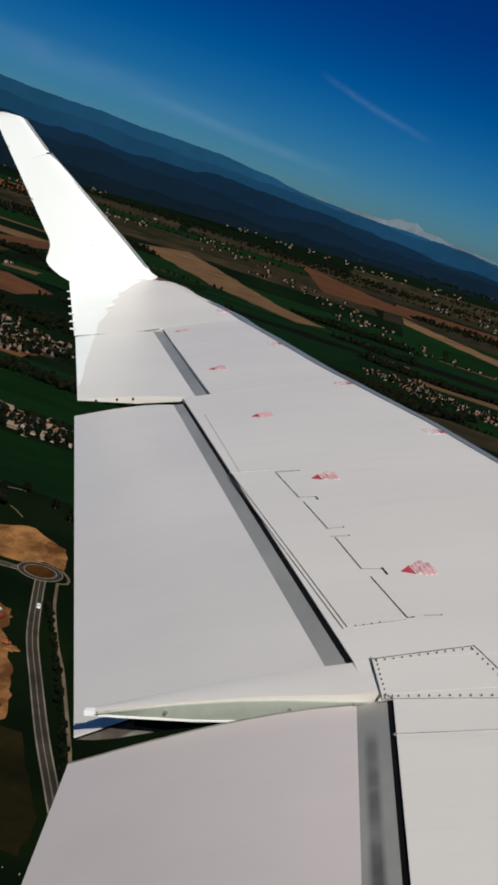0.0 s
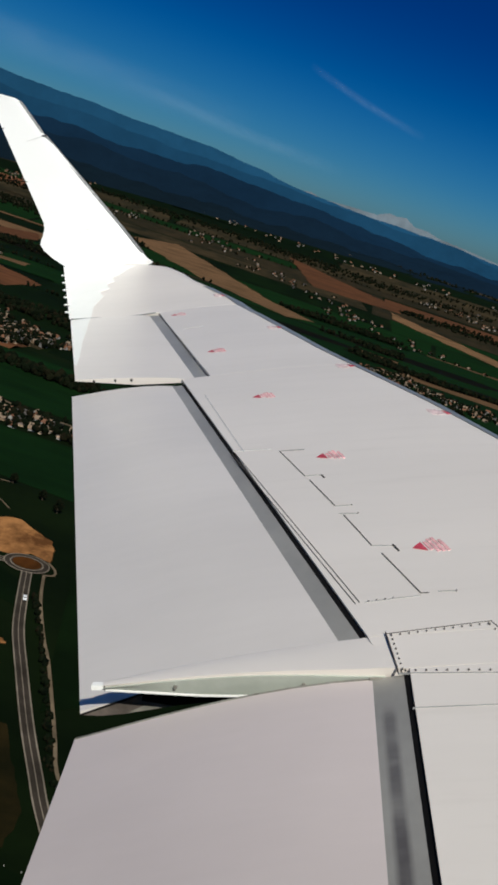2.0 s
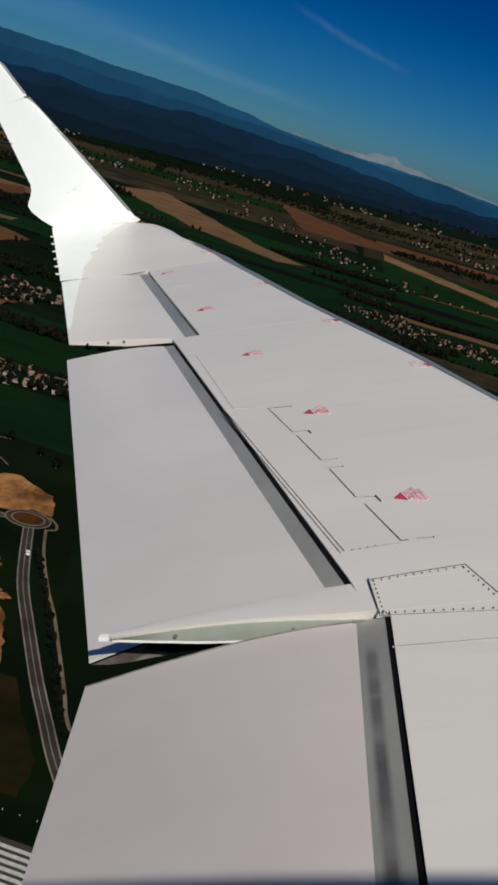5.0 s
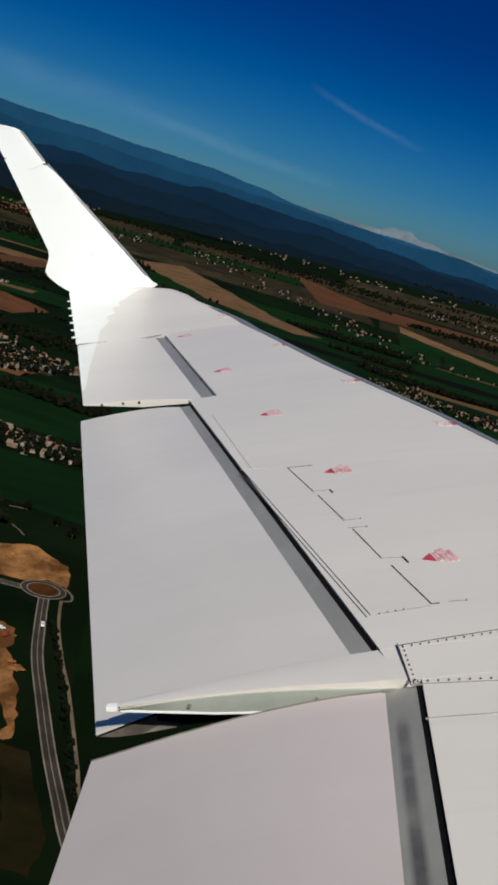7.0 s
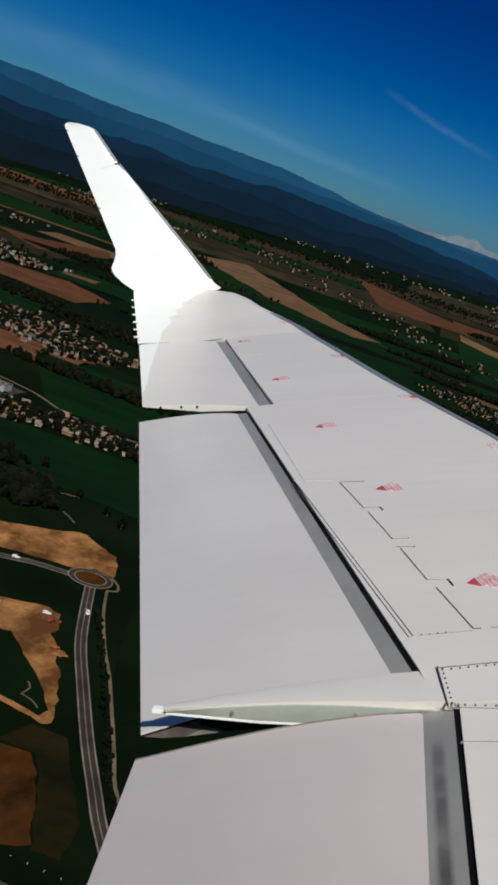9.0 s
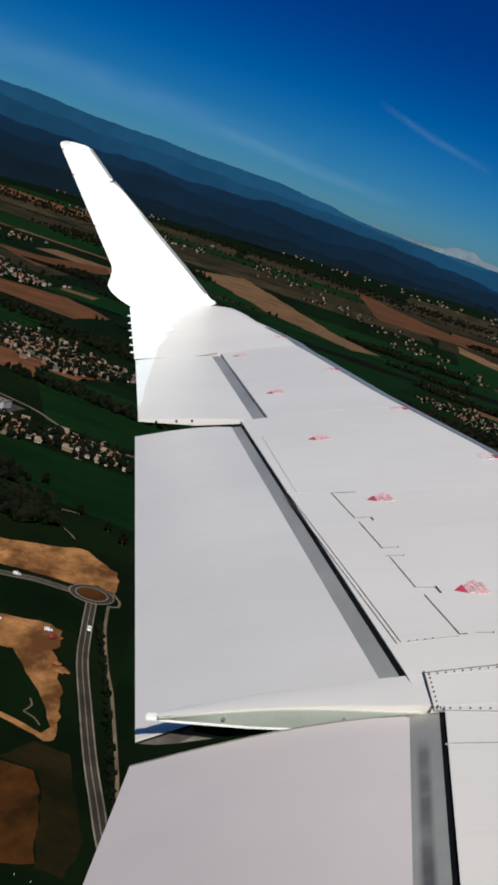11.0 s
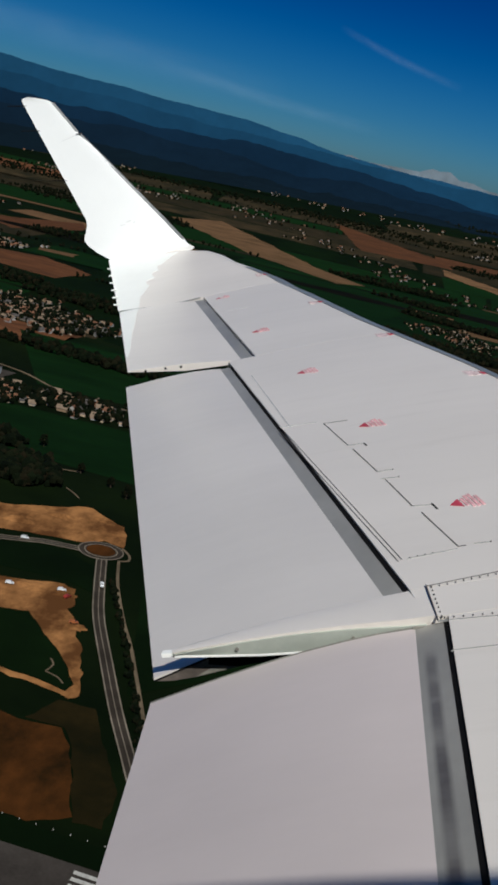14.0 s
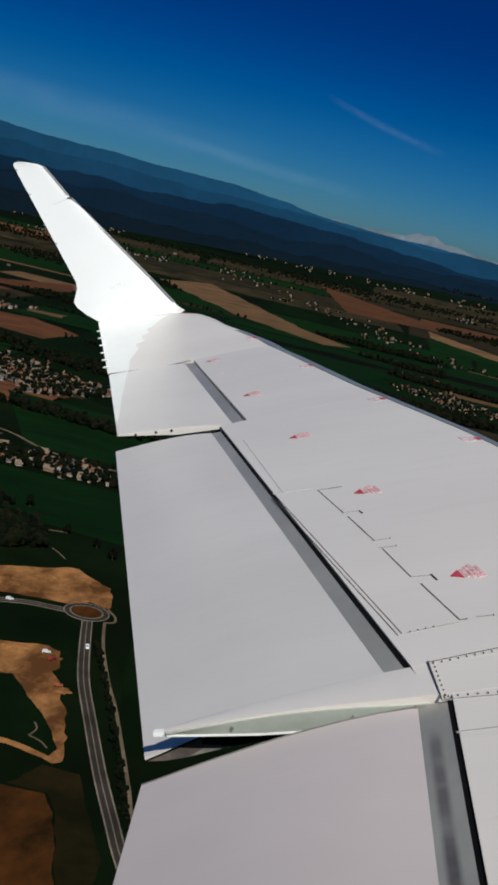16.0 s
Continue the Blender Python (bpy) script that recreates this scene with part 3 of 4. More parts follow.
nt.nodes["Principled BSDF"].inputs["Specular IOR Level"].default_value = 0.04
# haze is in these colours: each farther ridge bluer and paler
HILLS = [land("hazed_slope", c, 0.16, 0.0025, 0.03) for c in ((0.0038, 0.0085, 0.0140), (0.0044, 0.0113, 0.0230), (0.0050, 0.0148, 0.0330), (0.0100, 0.0355, 0.0750), (0.0138, 0.0490, 0.1020))]
SNOW = land("far_snow", (0.125, 0.150, 0.175), 0.3, 0.004, 0.02)
BARK = land("bark", (0.06, 0.045, 0.03), 0.3, 1, 8)


BREAK, SLOPE, SLANT = 2600.0, 0.085, 0.119


def rise(x, y):
    """The plain is flat at first and climbs gently towards the hills."""
    return max(0.0, y + SLANT * x - BREAK) * SLOPE


def split(corners):
    """An outline cut in two where the plain begins to climb."""
    halves = ([], [])
    for (x0, y0), (x1, y1) in zip(corners, corners[1:] + corners[:1]):
        a, b = y0 + SLANT * x0 - BREAK, y1 + SLANT * x1 - BREAK
        for h, sign in zip(halves, (-1, 1)):
            if a * sign >= 0:
                h.append((x0, y0))
            if a * b < 0:
                u = a / (a - b)
                h.append((lerp(x0, x1, u), lerp(y0, y1, u)))
    return [h for h in halves if len(h) > 2]


def patch(name, corners, mat, z, label, category, kind="structure", group=""):
    v, f = [], []
    for c in split(list(corners)):
        o, n = len(v), len(c)
        v += [(x, y, rise(x, y) + z) for x, y in c] + [(x, y, rise(x, y) + z - 0.15) for x, y in c]
        f += [tuple(range(o, o + n))] + [(o + i, o + (i + 1) % n, o + n + (i + 1) % n, o + n + i) for i in range(n)]
    return tagged(new(name, mesh_of(name, v, f, mat)), label, category, group, kind)


def smooth_line(pts, step=6.0):
    """Points along a soft curve through the given ones."""
    out = []
    p = [Vector(pts[0])] + [Vector(q) for q in pts] + [Vector(pts[-1])]
    for a, b, c, d in zip(p, p[1:], p[2:], p[3:]):
        n = max(2, int((c - b).length / step))
        for i in range(n):
            t = i / n
            out.append(0.5 * (2 * b + (c - a) * t + (2 * a - 5 * b + 4 * c - d) * t * t + (3 * b - a - 3 * c + d) * t ** 3))
    return out + [Vector(pts[-1])]


def ribbon(name, pts, width, mat, z, label, category="road", offset=0.0, parent=None):
    line, v = smooth_line(pts), []
    for i, p in enumerate(line):
        d = (line[min(i + 1, len(line) - 1)] - line[max(i - 1, 0)]).normalized()
        n = Vector((-d.y, d.x))
        for o, h in ((-width / 2, z - 0.15), (-width / 2, z), (width / 2, z), (width / 2, z - 0.15)):
            q = p + n * (o + offset)
            v.append((q.x, q.y, h))
    f = [(4 * i + k, 4 * i + k + 1, 4 * i + k + 5, 4 * i + k + 4) for i in range(len(line) - 1) for k in range(3)]
    ob = new(name, mesh_of(name, v, f, mat))
    if parent:
        ob.parent = parent
        return ob
    return tagged(ob, label, category, kind="structure")


ring = [(4960 * math.cos(a), 4960 * math.sin(a)) for a in [k * math.pi / 48 for k in range(96)]]
v, f = [], []
for c in split(ring):
    f.append(tuple(range(len(v), len(v) + len(c))))
    v += [(x, y, rise(x, y)) for x, y in c]
tagged(new("ground", mesh_of("ground", v, f, TURF)), "dark green farmland under spring sun", "ground", kind="structure")


# hills and far ranges; the ridges have distance haze painted into their colours
def ridge(name, near, far, table, mat, label, category, rough, seed, crest=3.0, wave=0.5, steps=520, rows=18, low=-25, high=12):
    v, f = [], []
    for j in range(rows):
        u = j / (rows - 1)
        d = lerp(near, far, u)
        for i in range(steps):
            az = lerp(low, high, i / (steps - 1))
            top = HEIGHT + far * math.tan(radians(along(table, az))) + crest * noise.fractal(Vector((az * wave, seed, 0.5)), 1.0, 2.1, 4) + 1.4 * noise.fractal(Vector((az * 6, seed, 1.5)), 0.5, 2.2, 4)
            s = Vector((az * 0.55, u * 2.2, seed))
            wob = noise.fractal(s, 0.9, 2.1, 5) * rough + noise.fractal(Vector((az * 7, u * 3, seed)), 0.8, 2.2, 3) * 2.2
            base = rise(d * math.sin(radians(az)), d * math.cos(radians(az))) - 2
            h = base + (top - base) * (u ** 1.25) + wob * (u if u < 1 else 0.5) * math.sin(math.pi * (0.15 + 0.8 * u))
            v.append((d * math.sin(radians(az)), d * math.cos(radians(az)), max(base, h) if j else base))
    for j in range(rows - 1):
        for i in range(steps - 1):
            a = j * steps + i
            f.append((a, a + 1, a + steps + 1, a + steps))
    return tagged(new(name, mesh_of(name, v, f, mat, True)), label, category, kind="structure")


LOW = [(-42, 0.75), (-22, 0.62), (-16, 0.45), (-11, 0.42), (-7, 0.2), (-3, 0.05), (-1, 0.0), (5, -0.25), (30, -0.35)]
HIGH = [(-42, 2.8), (-24, 2.4), (-20, 2.15), (-17, 2.08), (-15.2, 1.93), (-12, 1.85), (-10.4, 1.78), (-9, 1.58), (-7.6, 1.4), (-6, 1.15), (-3.3, 0.95), (-0.3, 0.85), (1.4, 0.82), (4, 0.55), (9, 0.3), (30, 0.3)]
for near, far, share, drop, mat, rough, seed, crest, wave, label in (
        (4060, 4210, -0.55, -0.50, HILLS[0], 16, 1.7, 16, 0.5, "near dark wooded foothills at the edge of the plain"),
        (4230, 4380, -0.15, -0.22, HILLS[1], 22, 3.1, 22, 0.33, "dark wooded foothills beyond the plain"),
        (4400, 4520, 0.22, -0.05, HILLS[2], 26, 5.9, 34, 0.2, "wooded hills with blue haze painted on"),
        (4540, 4660, 0.66, -0.02, HILLS[3], 30, 7.3, 40, 0.13, "slopes under the main range, painted haze blue"),
        (4680, 4800, 1.0, 0.0, HILLS[4], 24, 8.4, 5, 0.5, "mountain range with blue haze painted on")):
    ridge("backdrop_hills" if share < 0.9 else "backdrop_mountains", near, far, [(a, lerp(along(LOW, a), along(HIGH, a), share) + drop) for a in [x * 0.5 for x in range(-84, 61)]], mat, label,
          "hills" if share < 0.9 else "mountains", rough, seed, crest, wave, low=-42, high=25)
ridge("backdrop_snow", 4820, 4890, [(-7.5, 0.3), (-6.6, 1.0), (-5.2, 1.22), (-4.6, 1.02), (-3, 1.1), (-1.7, 1.12), (-1.1, 1.38), (-0.7, 1.32), (-0.2, 1.4), (0.3, 1.1), (1.0, 1.08), (1.6, 0.93), (3.5, 0.74), (6, 0.5), (8, 0.2)],
      SNOW, "far snow peaks above the range", "mountains", 9, 5.2, low=-7.5, high=8)

# field parcels
rng = random.Random(5)
KINDS = [(F_GREEN, "green crop field"), (F_DARK, "dark green meadow"), (F_BROWN, "ploughed brown field"), (F_TAN, "pale dry stubble field"), (F_OLIVE, "fallow olive field")]
EDGES = []
y0 = 980.0
while y0 < 4500:
    depth = y0 * (rng.uniform(0.05, 0.13) if y0 < 1900 else rng.uniform(0.03, 0.075))
    if y0 < BREAK < y0 + depth * 1.4:
        depth = BREAK - y0
    x = -0.62 * y0
    while x < 0.3 * y0:
        w = y0 * (rng.uniform(0.10, 0.32) if y0 < 1900 else rng.uniform(0.12, 0.5))
        near = y0 < 1900
        k = rng.choices(range(5), (4, 5, 0.8, 0.5, 2) if near else (2.2, 3.6, 2.2, 1.4, 2.2) if y0 < 3200 else (1.2, 4.0, 1.6, 1.0, 3.0))[0]
        j = [rng.uniform(-0.012, 0.012) * y0 for _ in range(4)]
        if y0 < BREAK + 1 and y0 + depth > BREAK - 1:
            j = [0, 0, 0, 0]
        g = 3 + 0.0012 * y0
        c = [(x + g, y0 + j[0] + SLANT * -x), (x + w - g, y0 + j[1] + SLANT * -(x + w)),
             (x + w - g + j[2], y0 + depth - g + j[2] + SLANT * -(x + w)), (x + g + j[3], y0 + depth - g + j[3] + SLANT * -x)]
        patch("field", c, KINDS[k][0], 0.15, KINDS[k][1] + " on the plain", "field", "structure", "fields of the plain")
        EDGES.append((c[0], c[1]))
        if rng.random() < 0.4:
            EDGES.append((c[1], c[2]))
        x += w
    y0 += depth
def ragged(corners, amp, seed, step=5):
    """An outline with uneven edges."""
    r, out = random.Random(seed), []
    for (x0, y0), (x1, y1) in zip(corners, corners[1:] + corners[:1]):
        n = max(2, int(math.hypot(x1 - x0, y1 - y0) / step))
        for i in range(n):
            k = 0.3 if i == 0 else 1
            out.append((lerp(x0, x1, i / n) + r.uniform(-amp, amp) * k, lerp(y0, y1, i / n) + r.uniform(-amp, amp) * k))
    return out


OPEN = []
for name_, c, m in (("ploughed reddish brown field by the village", [(-330, 3560), (-200, 3090), (60, 3090), (40, 3200), (-120, 3350)], F_BROWN),
                    ("long pale stubble field", [(30, 3060), (40, 2960), (330, 2700), (345, 2790)], F_TAN),
                    ("pale stubble field behind the wood", [(-720, 2960), (-190, 2390), (-130, 2480), (-600, 3080)], F_TAN),
                    ("reddish ploughed field", [(-960, 2180), (-876, 2216), (-789, 2430), (-732, 2265), (-792, 2013)], F_BROWN),
                    ("long reddish ploughed field", [(-790, 1640), (-657, 1686), (-602, 1702), (-500, 1620), (-514, 1500), (-587, 1516), (-700, 1540)], F_BROWN),
                    ("narrow pale stubble field", [(-660, 1817), (-592, 1830), (-584, 1782), (-648, 1780)], F_TAN),
                    ("wide green crop field", [(60, 2100), (330, 2020), (420, 2500), (100, 2560)], F_GREEN),
                    ("broad green crop field", [(-330, 2000), (-60, 1900), (0, 2300), (-300, 2380)], F_GREEN)):
    c = ragged(c, 5, len(name_), 30)
    patch("field", c, m, 0.35, name_, "field", "structure", "fields of the plain")
    OPEN.append(c)


def inside(x, y, c):
    """Whether a place lies within an outline."""
    return sum((y0 > y) != (y1 > y) and x < x0 + (y - y0) * (x1 - x0) / (y1 - y0) for (x0, y0), (x1, y1) in zip(c, c[1:] + c[:1])) % 2 == 1


# the ground near the aircraft: earthworks, tracks and the roads
patch("field", ragged([(-190, 380), (-110, 361), (-93, 363), (-86, 352), (-71, 312), (-84, 303), (-200, 308)], 1.0, 7), RUST, 0.2, "rust-brown rough field", "field")
patch("field", ragged([(-101, 382), (-86, 383), (-61, 332), (-60, 310), (-70, 309), (-85, 352), (-92, 364), (-108, 363)], 0.8, 8), SCRUB, 0.24, "strip of brown scrubby ground", "field")
patch("field", [(-340, 690), (-150, 672), (-60, 700), (-60, 800), (-390, 790)], F_GREEN, 0.2, "dark green crop field before the village", "field")
patch("field", [(-230, 528), (-150, 534), (-130, 520), (-118, 488), (-140, 496), (-215, 488)], F_DARK, 0.2, "dark green meadow beside the road", "field")
patch("field", [(-112, 555), (-30, 600), (-20, 470), (-78, 400)], F_DARK, 0.2, "dark green meadow beyond the ditch", "field")
patch("field", [(-400, 1085), (-180, 1075), (-120, 880), (-300, 875)], F_GREEN, 0.22, "green crop field between the villages", "field")
patch("earthworks", ragged([(-262, 566), (-200, 580), (-166, 607), (-159, 606), (-136, 590), (-131, 578), (-127, 557), (-139, 561), (-149, 551), (-171, 546), (-185, 542), (-250, 520)], 1.2, 104), EARTH, 0.3, "long strip of bare tan earth", "bare earth")
patch("earthworks", ragged([(-225, 462), (-160, 482), (-138, 491), (-131, 488), (-125, 471), (-127, 464), (-121, 457), (-114, 439), (-109, 433), (-97, 397), (-95, 389), (-98, 385), (-114, 389), (-150, 392), (-190, 400)], 1.0, 91),
      EARTH, 0.3, "heaped bare tan earth lot", "bare earth")
patch("field", ragged([(-205, 430), (-146, 449), (-141, 451), (-120, 426), (-107, 409), (-100, 397), (-101, 390), (-110, 392), (-150, 398), (-185, 405)], 0.8, 50), F_DARK, 0.36, "dark meadow inside the earth lot", "field")
WEST = [(-143, 541), (-167, 537), (-180, 531), (-240, 506), (-400, 450)]
LANE = [(-132, 534), (-122, 499), (-111, 464), (-95, 425), (-78, 385), (-64, 355), (-56, 338), (-42, 312), (-26, 280)]
for line, label in ((WEST, "narrow asphalt road past the earthworks"), (LANE, "two-lane asphalt road between meadows")):
    road = ribbon("road", line, 5.9, PALEROAD, 0.5, label)
    for o, w in ((-2.65, 0.65), (2.65, 0.65), (0.0, 0.4)):
        ribbon("edge_line", line, w, VERGE, 0.56, "", offset=o, parent=road)
DITCH = [(-123, 536), (-114, 505), (-99, 466), (-90, 446), (-76, 410), (-65, 381), (-58, 362), (-40, 330)]
ribbon("track", DITCH, 1.6, GRAVEL, 0.45, "pale gravel path along the ditch", "track")
ribbon("track", [(-127, 556), (-121, 549), (-119, 541), (-124, 537)], 1.4, GRAVEL, 0.47, "curved pale spur of path", "track")
ribbon("track", [(-206, 663), (-198, 667), (-191, 669)], 1.2, GRAVEL, 0.45, "short pale field path", "track")
ribbon("track", [(-187, 632), (-181, 627), (-174, 619)], 1.0, GRAVEL, 0.45, "short pale field path", "track")
ribbon("track", [(-114, 401), (-113, 408), (-116, 413)], 0.8, GRAVEL, 0.5, "worn pale wheel track", "track")
ribbon("track", [(-114, 401), (-108, 399), (-104, 395)], 0.8, GRAVEL, 0.5, "worn pale wheel track", "track")
ribbon("track", [(-420, 930), (-330, 905), (-250, 862), (-60, 862)], 3, GRAVEL, 0.45, "pale lane behind the village", "track")


# the end of a runway with its painted bars
patch("verge", [(-200, 306), (60, 296), (60, 285), (-200, 291)], F_DARK, 0.36, "mown dark grass beside the runway", "verge")
runway = patch("runway", [(-200, 292), (60, 286), (60, 180), (-200, 180)], TARMAC, 0.5, "brown-grey asphalt runway end", "runway")
bar = box_mesh("threshold_bar", -15, 15, -0.85, 0.85, -0.05, 0.03, LINE)
for k in range(12):
    part("threshold_bar", bar, runway, at=Matrix.Translation((-46 + 0.1 * k, 284.6 - 3.3 * k - (1.8 if k > 5 else 0), 0.53)) @ Matrix.Rotation(-0.045, 4, "Z"))
lamp = rod_mesh("runway_light", (0, 0, 0), (0, 0, 0.5), 0.16, 0.14, LINE, 8)
for k in range(16):
    tagged(new("runway_light", lamp), "small pale light post beside the runway", "light post", "runway lights").matrix_world = Matrix.Translation((-110 + 6 * k, 303.6 - 0.23 * k, 0.3))

# roundabout on the country road
def circle(r, n=44):
    return [(-136 + r * math.cos(k * 2 * math.pi / n), 545 + r * math.sin(k * 2 * math.pi / n)) for k in range(n)]


ringroad = patch("roundabout", circle(12.6), PALEROAD, 0.62, "asphalt roundabout on the country road", "roundabout")
for r in (12.3, 8.9):
    c = circle(r)
    ribbon("edge_line", c + c[:1], 0.6, VERGE, 0.68, "", parent=ringroad)
patch("roundabout_island", circle(7.9), RUST, 0.75, "round island of reddish earth", "traffic island")


def mound(x, y, r, h, seed):
    n, m, v, f = 34, 9, [], []
    for j in range(m):
        u = j / (m - 1)
        for i in range(n):
            a = 2 * math.pi * i / n
            k = 1 + 0.5 * noise.fractal(Vector((math.cos(a) * 1.6, math.sin(a) * 1.6, seed)), 0.8, 2.2, 4)
            q = r * (1 - u) * k + 0.05
            px, py = q * math.cos(a) * 1.5, q * math.sin(a)
            v.append((x + px, y + py, 0.25 + h * (1 - (1 - u) ** 1.6) * (0.8 + 0.7 * noise.fractal(Vector((px * 0.22, py * 0.22, seed)), 0.7, 2.2, 4))))
    f = [(j * n + i, j * n + (i + 1) % n, (j + 1) * n + (i + 1) % n, (j + 1) * n + i) for j in range(m - 1) for i in range(n)] + [tuple(range((m - 1) * n, m * n))]
    tagged(new("earth_mound", mesh_of("earth_mound", v, f, EARTH, True)), "heap of dug tan earth on the lot", "earth mound", "heaps of earth")


for x, y, r, h in ((-150, 478, 5, 1.6), (-134, 479, 4, 1.5), (-170, 470, 6, 2.0), (-117, 448, 3.5, 1.4), (-190, 560, 6, 1.8), (-172, 582, 5, 1.5), (-150, 592, 4, 1.4), (-205, 465, 7, 2.4)):
    mound(x, y, r, h, x * 0.37)


# ---- buildings ----
TILE = [(0.0, (0.55, 0.5, 0.45)), (0.5, (1, 1, 1)), (1.0, (1.3, 1.05, 0.9))]
PLASTER = [land("cream_render", (0.52, 0.40, 0.27), 0.15, 0.4, 3, tint=SHADE), land("white_render", (0.66, 0.60, 0.52), 0.12, 0.4, 3, tint=SHADE), land("ochre_render", (0.32, 0.20, 0.10), 0.15, 0.4, 3, tint=SHADE)]
# the same renders dimmed in colour, as distance would fade them
DIM_PLASTER = [land("dimmed_cream_render", (0.27, 0.225, 0.17), 0.3, 0.05, 3), land("dimmed_white_render", (0.31, 0.29, 0.265), 0.3, 0.05, 3), land("dimmed_ochre_render", (0.20, 0.14, 0.085), 0.3, 0.05, 3)]
ROOFS = [land("clay_tiles", (0.24, 0.13, 0.082), 0.3, 0.6, 3, tint=TILE), land("brown_tiles", (0.30, 0.235, 0.175), 0.3, 0.6, 3, tint=TILE), land("grey_slates", (0.12, 0.115, 0.115), 0.3, 0.6, 3, tint=TILE)]
SHEET = land("white_sheet_metal", (0.72, 0.72, 0.7), 0.08, 0.3, 2, rough=0.5)
GREYWALL = land("grey_cladding", (0.3, 0.3, 0.3), 0.1, 0.3, 2, rough=0.6)
BRICKRED = land("red_cladding", (0.32, 0.07, 0.04), 0.15, 0.3, 2)
PANE = material("dark_window_glass", (0.02, 0.022, 0.026), 0.15, vary=0.1)
WOOD = material("door_wood", (0.10, 0.06, 0.035), 0.6, vary=0.2)


def roof_mesh(w, d, h, rise, over=0.5, t=0.25, mat=None):
    x, y = w / 2 + over, d / 2 + over
    z0 = h - over * rise / (d / 2)
    top = [(-x, -y, z0 + t), (x, -y, z0 + t), (x, 0, h + rise + t), (-x, 0, h + rise + t), (x, y, z0 + t), (-x, y, z0 + t)]
    low = [(a, b, c - t) for a, b, c in top]
    return mesh_of("roof", top + low, [(0, 1, 2, 3), (3, 2, 4, 5), (6, 7, 8, 9), (9, 8, 10, 11), (0, 1, 7, 6), (5, 4, 10, 11), (1, 2, 8, 7), (2, 4, 10, 8), (0, 3, 9, 6), (3, 5, 11, 9)], mat)


def wall_mesh(w, d, h, rise, mat):
    x, y = w / 2, d / 2
    v = [(-x, -y, -0.5), (x, -y, -0.5), (x, y, -0.5), (-x, y, -0.5), (-x, -y, h), (x, -y, h), (x, y, h), (-x, y, h), (-x, 0, h + rise), (x, 0, h + rise)]
    return mesh_of("wall", v, [(0, 1, 2, 3), (0, 1, 5, 4), (2, 3, 7, 6), (1, 2, 6, 9, 5), (3, 0, 4, 8, 7), (4, 5, 9, 8), (7, 6, 9, 8)], mat)


def house(w, d, h, rise, wall, roof, label, full=True):
    ob = thing("house", label, "house", group="village houses")
    part("wall", wall_mesh(w, d, h, rise, wall), ob)
    r = part("roof", roof_mesh(w, d, h, rise, mat=roof), ob)
    if full:
        part("chimney", box_mesh("chimney", w * 0.2, w * 0.2 + 0.9, 0.4, 1.2, h + rise * 0.5, h + rise + 1.0, wall), r)
        win = box_mesh("window", -0.55, 0.55, -0.06, 0.06, -0.65, 0.65, PANE)
        for z in ((1.6, 4.2) if h > 4.5 else (1.6,)):
            for s in (-1, 1):
                for u in (-0.32, 0.05, 0.32):
                    part("window", win, ob, at=Matrix.Translation((u * w, s * d / 2, z)))
        part("door", box_mesh("door", -1.6, -0.6, -d / 2 - 0.07, -d / 2 + 0.07, 0, 2.1, WOOD), ob)
    else:
        win = box_mesh("window", -1.2, 1.2, -0.06, 0.06, -0.7, 0.7, PANE)
        for s in (-1, 1):
            part("window", win, ob, at=Matrix.Translation((0, s * d / 2, h * 0.55)))
    return ob


NEAR_HOUSES = [house(12, 8.5, 5.2, 2.4, PLASTER[0], ROOFS[0], "cream house with a clay tile roof"), house(10, 8, 3.2, 2.2, PLASTER[1], ROOFS[0], "low white house with a clay tile roof"),
               house(16, 9, 5.6, 2.6, PLASTER[2], ROOFS[1], "long ochre farmhouse with brown tiles"), house(11, 9, 5.4, 2.6, PLASTER[1], ROOFS[1], "white house with a brown tile roof"),
               house(14, 8, 3.4, 2.0, PLASTER[0], ROOFS[2], "cream bungalow with a slate roof")]
first_use = set()
TREES, FAR_PLOTS = [], []


def place(proto, x, y, turn, size=1.0):
    m = Matrix.Translation((x, y, 0)) @ Matrix.Rotation(turn, 4, "Z") @ Matrix.Scale(size, 4)
    if proto.name in first_use:
        return copy_thing(proto, m)
    first_use.add(proto.name)
    proto.matrix_world = m
    return proto


def village(line, half, n, protos, gap, seed, trees=2):
    """Houses scattered along a street line, with garden trees between them."""
    r, done, pts = random.Random(seed), [], smooth_line(line, 10)
    tries = 0
    while len(done) < n and tries < n * 40:
        tries += 1
        i = r.randrange(len(pts) - 1)
        d = (pts[i + 1] - pts[i]).normalized()
        o = r.gauss(0, half * 0.55)
        if abs(o) < 8:
            o = math.copysign(9, o)
        p = pts[i] + Vector((-d.y, d.x)) * o + d * r.uniform(-5, 5)
        if any((p - q).length < gap for q in done):
            continue
        done.append(p)
        if protos is None:
            FAR_PLOTS.append((p.x, p.y, math.atan2(d.y, d.x) + r.choice((0, 1.57, 0.3)), r.uniform(4, 8.5), r.uniform(3.6, 5.6), r.uniform(2.0, 3.2)))
        else:
            place(r.choice(protos), p.x, p.y, math.atan2(d.y, d.x) + r.choice((0, 0, math.pi / 2, 0.3, -0.25)) + r.uniform(-0.1, 0.1), r.uniform(0.44, 0.6))
        for _ in range(trees):
            a = r.uniform(0, 6.28)
            TREES.append((p.x + gap * 0.62 * math.cos(a), p.y + gap * 0.62 * math.sin(a), r.uniform(1.6, 3.3)))


